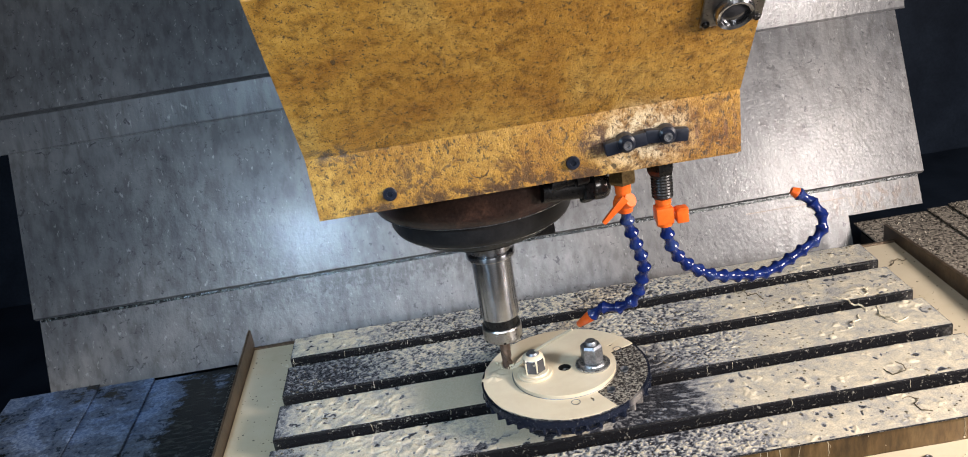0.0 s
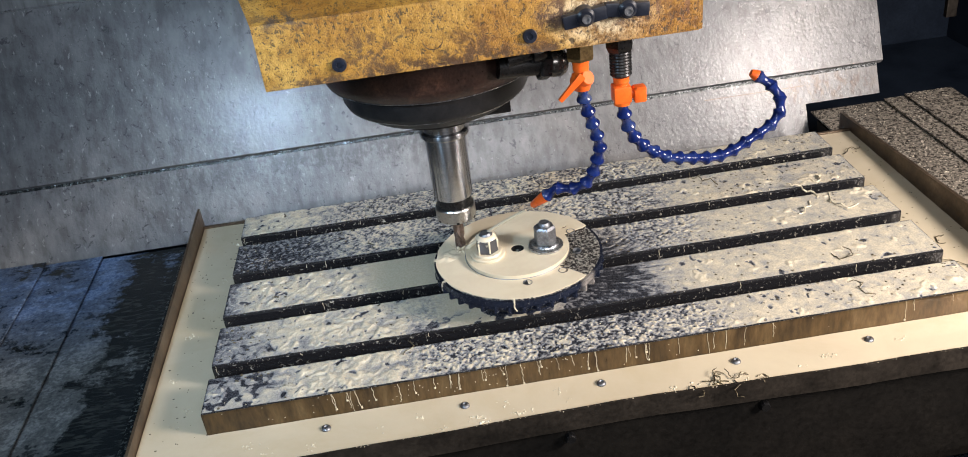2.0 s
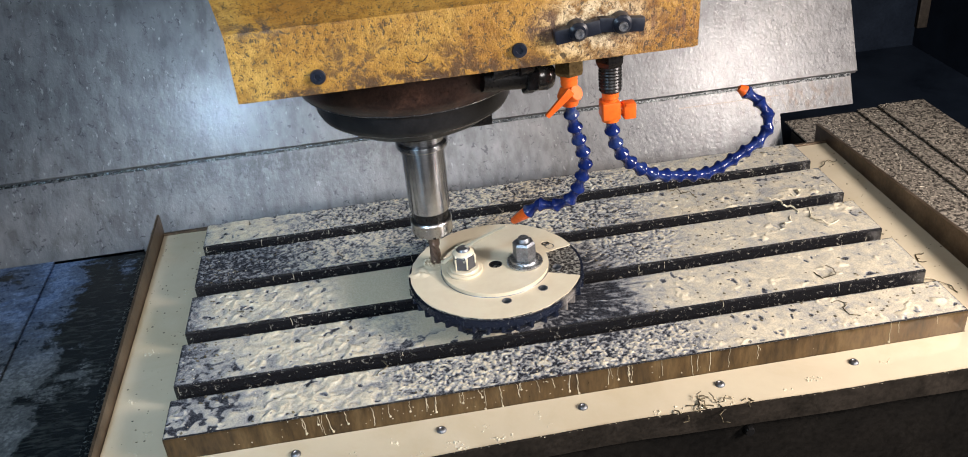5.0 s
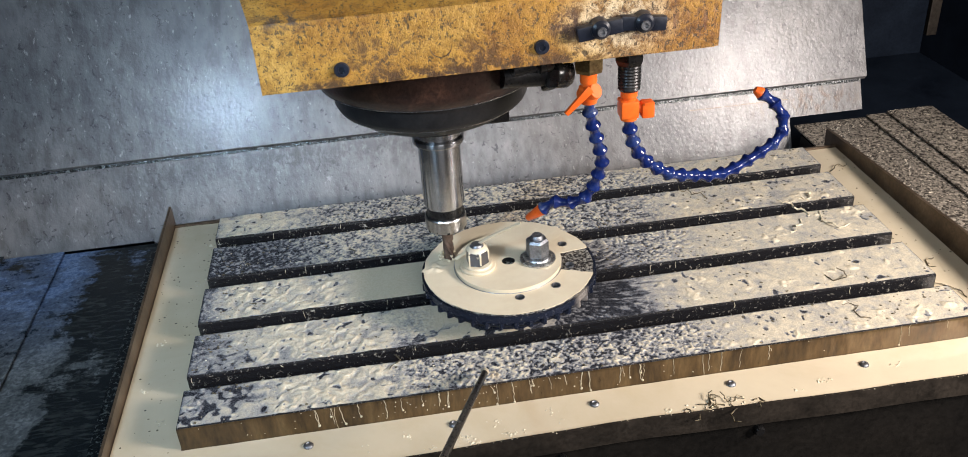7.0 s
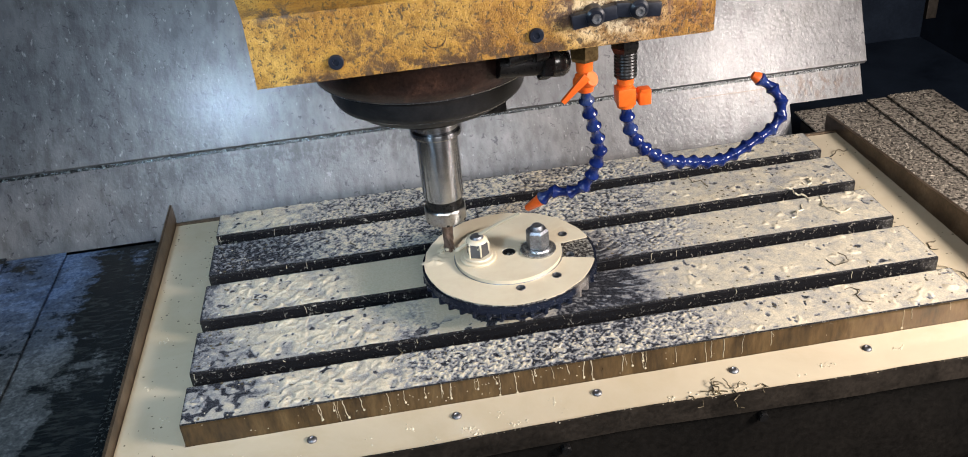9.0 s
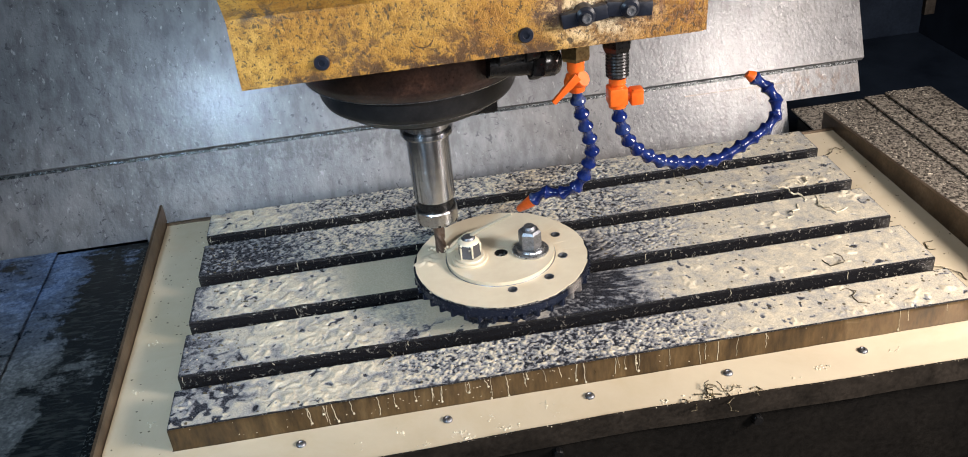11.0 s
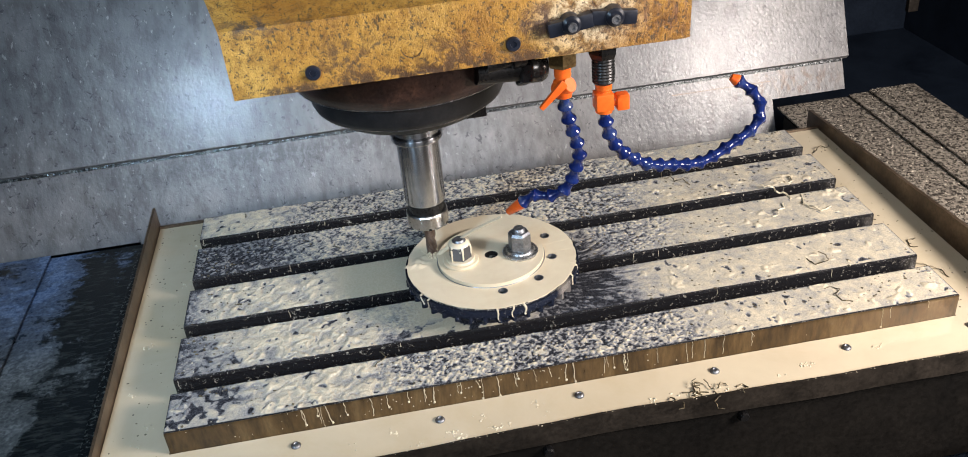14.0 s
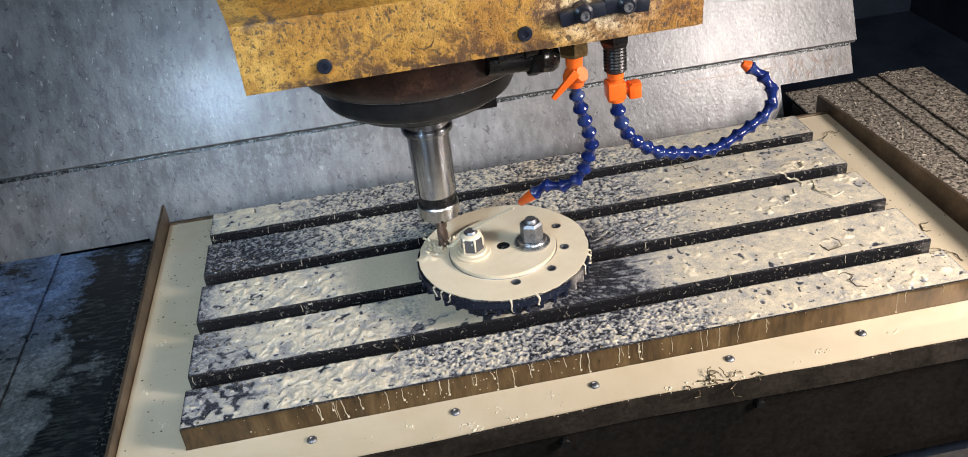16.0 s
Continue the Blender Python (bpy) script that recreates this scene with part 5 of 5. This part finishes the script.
spots = [((x, rng.uniform(0.0005, 0.0025) + lip_line(x), 0.874), rng.uniform(0.0005, 0.0013), 0.6) for x in [rng.uniform(-0.05, 0.97) for _ in range(90)]]
scatter("lip_chips", spots, M_PASTE, "pale chips caught on the tray lip", "chips")
spots = []
for cx, cy in ((0.335, -0.028), (0.395, -0.02), (0.30, -0.045), (0.36, -0.048), (0.52, -0.05), (0.70, -0.035), (0.79, -0.03), (0.20, -0.04), (0.24, -0.03), (0.12, -0.045), (0.66, -0.045), (0.545, -0.050), (0.565, -0.052), (0.59, -0.050), (0.60, -0.053), (0.345, -0.046), (0.31, -0.052), (0.405, -0.04), (0.265, -0.05), (-0.03, 0.05), (-0.05, 0.20), (-0.02, 0.33), (-0.04, 0.02), (-0.055, 0.11), (-0.015, 0.43), (0.05, -0.03), (0.07, -0.045)):
    for k in range(rng.randint(4, 14)):
        spots.append(((cx + rng.gauss(0, 0.004), cy + rng.gauss(0, 0.003), 0.8705), rng.uniform(0.0008, 0.0022), 0.7))
scatter("tray_crumbs", spots, M_PASTE, "clots of pale chips in the tray coolant", "chips")
spots = []
for k in range(230):
    side = rng.random() < 0.5
    spots.append(((rng.uniform(-0.07, -0.006) if side else rng.uniform(0.905, 0.975), rng.uniform(-0.05, 0.49), 0.8705), rng.uniform(0.0007, 0.0025), 0.3))
scatter("tray_flecks", spots, M_CHIP, "dark flecks floating on the tray coolant", "chips")


def swarf_curl(x, y, z, size, seed, bends):
    r = random.Random(seed)
    a, p, pts = r.uniform(0, 6.3), Vector((x, y, z + 0.0008)), []
    for k in range(bends * 3):
        pts.append(p.copy())
        a += r.uniform(-0.35, 0.35) + (r.choice((-1.3, 1.3, 0.9)) if k % 3 == 0 else 0)
        lift = size * 0.10 * r.uniform(-1, 1)
        p = p + Vector((math.cos(a), math.sin(a), 0)) * size / (bends * 1.5) + Vector((0, 0, lift))
        p.z = max(p.z, z + 0.0007)
    caked = z > 0.89 and x > 0.79
    ob = part("swarf_curl", tube(pts, 0.0015 if caked else 0.0008, 6, 0.7), M_PASTE if caked else M_CHIP)
    return tagged(ob, "bent metal shaving caked with cream paste" if caked else "bent dark metal shaving lying loose", "metal shaving", group="bent metal shavings")


for i, (x, y, z, s) in enumerate(((0.552, -0.046, 0.8705, 0.018), (0.586, -0.052, 0.8705, 0.022), (0.604, -0.047, 0.8705, 0.020), (0.572, -0.055, 0.8705, 0.014), (0.538, -0.050, 0.8705, 0.018), (0.563, -0.054, 0.8705, 0.018), (0.580, -0.053, 0.8705, 0.022), (0.612, -0.052, 0.8705, 0.016), (0.815, 0.255, 0.90, 0.034), (0.833, 0.262, 0.90, 0.040), (0.80, 0.248, 0.90, 0.026),
                                  (0.845, 0.315, 0.90, 0.022), (0.925, 0.10, 0.8705, 0.028), (0.935, 0.07, 0.8705, 0.034), (0.93, 0.42, 0.8705, 0.026), (0.945, 0.16, 0.8705, 0.020), (0.77, 0.115, 0.90, 0.030), (0.78, 0.02, 0.90, 0.030), (0.235, 0.075, 0.90, 0.02), (0.19, 0.325, 0.90, 0.016), (0.70, 0.335, 0.90, 0.030))):
    swarf_curl(x, y, z, s, i + 1, 3 + i % 3)


# ---- scraper rod ----
def scraper_rod():
    bm = tube([(0, 0, 0), (0, 0, -0.01), (0, 0, -0.30), (0, 0, -0.55)], 0.0036, 10)
    ob = part("scraper_rod", bm, M_BLACK, smooth=True)
    lathe_tip = part("tip", lathe([(0.0, 0.008), (0.0030, 0.006), (0.0044, 0.0), (0.0038, -0.006)], 10), M_PASTE, ob, "paste-caked tip", smooth=True)
    return tagged(ob, "thin dark steel scraper rod with a caked tip", "scraper rod")


ROD = scraper_rod()


ROD_ROWS = [
    (0.0, (0.10, -0.55, 0.78), (0.02, -0.80, 0.88)),
    (5.2, (0.10, -0.55, 0.78), (0.02, -0.80, 0.88)),
    (5.8, (0.24, -0.15, 0.90), (0.16, -0.45, 1.00)),
    (6.3, (0.296, 0.084, 0.915), (0.227, -0.226, 1.03)),
    (6.5, (0.303, -0.043, 0.915), (0.265, -0.236, 1.03)),
    (6.7, (0.327, -0.043, 0.915), (0.282, -0.240, 1.03)),
    (6.9, (0.320, 0.007, 0.915), (0.263, -0.236, 1.03)),
    (7.1, (0.341, -0.004, 0.915), (0.273, -0.240, 1.03)),
    (7.3, (0.335, -0.024, 0.915), (0.283, -0.243, 1.03)),
    (7.5, (0.331, -0.015, 0.915), (0.275, -0.243, 1.03)),
    (7.6, (0.310, 0.055, 0.915), (0.255, -0.236, 1.03)),
    (7.7, (0.205, -0.030, 0.915), (0.190, -0.220, 1.03)),
    (7.8, (0.11, -0.30, 0.84), (0.06, -0.52, 0.95)),
    (8.0, (0.10, -0.55, 0.78), (0.02, -0.80, 0.88)),
    (16.0, (0.10, -0.55, 0.78), (0.02, -0.80, 0.88)),
]


# ---- motion of the moving things ----
def motions():
    steps = range(0, 161)
    walk(MILL, [(k / 10, pose(TX, AY, 0.986, 0, 0, -80.0 * k)) for k in steps])
    creep = [
        (FILMS[0], ((0, -25), (1.5, -18), (3.5, 0), (16, 0))),
        (FILMS[1], ((0, -56), (1.5, -42), (3.0, -6), (7, -4), (9, 0), (16, 0))),
        (FILMS[2], ((0, -72), (1.5, -58), (3.0, -24), (7, -22), (9, -16), (11.3, 0), (16, 0))),
        (FILMS[3], ((0, 13), (4.0, 11), (6.4, 0), (16, 0))),
        (FILMS[4], ((0, 38), (9.2, 38), (11.2, 0), (16, 0))),
    ]
    for ob, rows in creep:
        at = ob.location.copy()
        walk(ob, [(t, pose(at.x, at.y, at.z, 0, 0, a)) for t, a in rows])
    for ob, a, rows in RUNS:
        at, out = ob.location.copy(), Vector((math.cos(radians(a)), math.sin(radians(a)), 0))
        inner = at - out * 0.014
        inner.z = at.z - 0.003
        keys = [(0, inner)] + [(t, q) for t, q in zip(rows, (inner, at, at, inner))]
        keys.append((16, keys[-1][1]))
        walk(ob, [(t, pose(*q)) for t, q in keys])
    walk(SPLASH, [(k / 10, pose(AX, AY, TOP + 0.0022, 0, 0, -75.0 * k)) for k in steps])
    walk(SPRAY, [(k / 10, pose(AX - 0.004, AY - 0.003, TOP - (0.016 if k < 146 else 0.016 - 0.0013 * (k - 146)), 0, 0, -70.0 * k)) for k in steps])
    walk(ROD, [(t, look(tip, butt)) for t, tip, butt in ROD_ROWS])


motions()
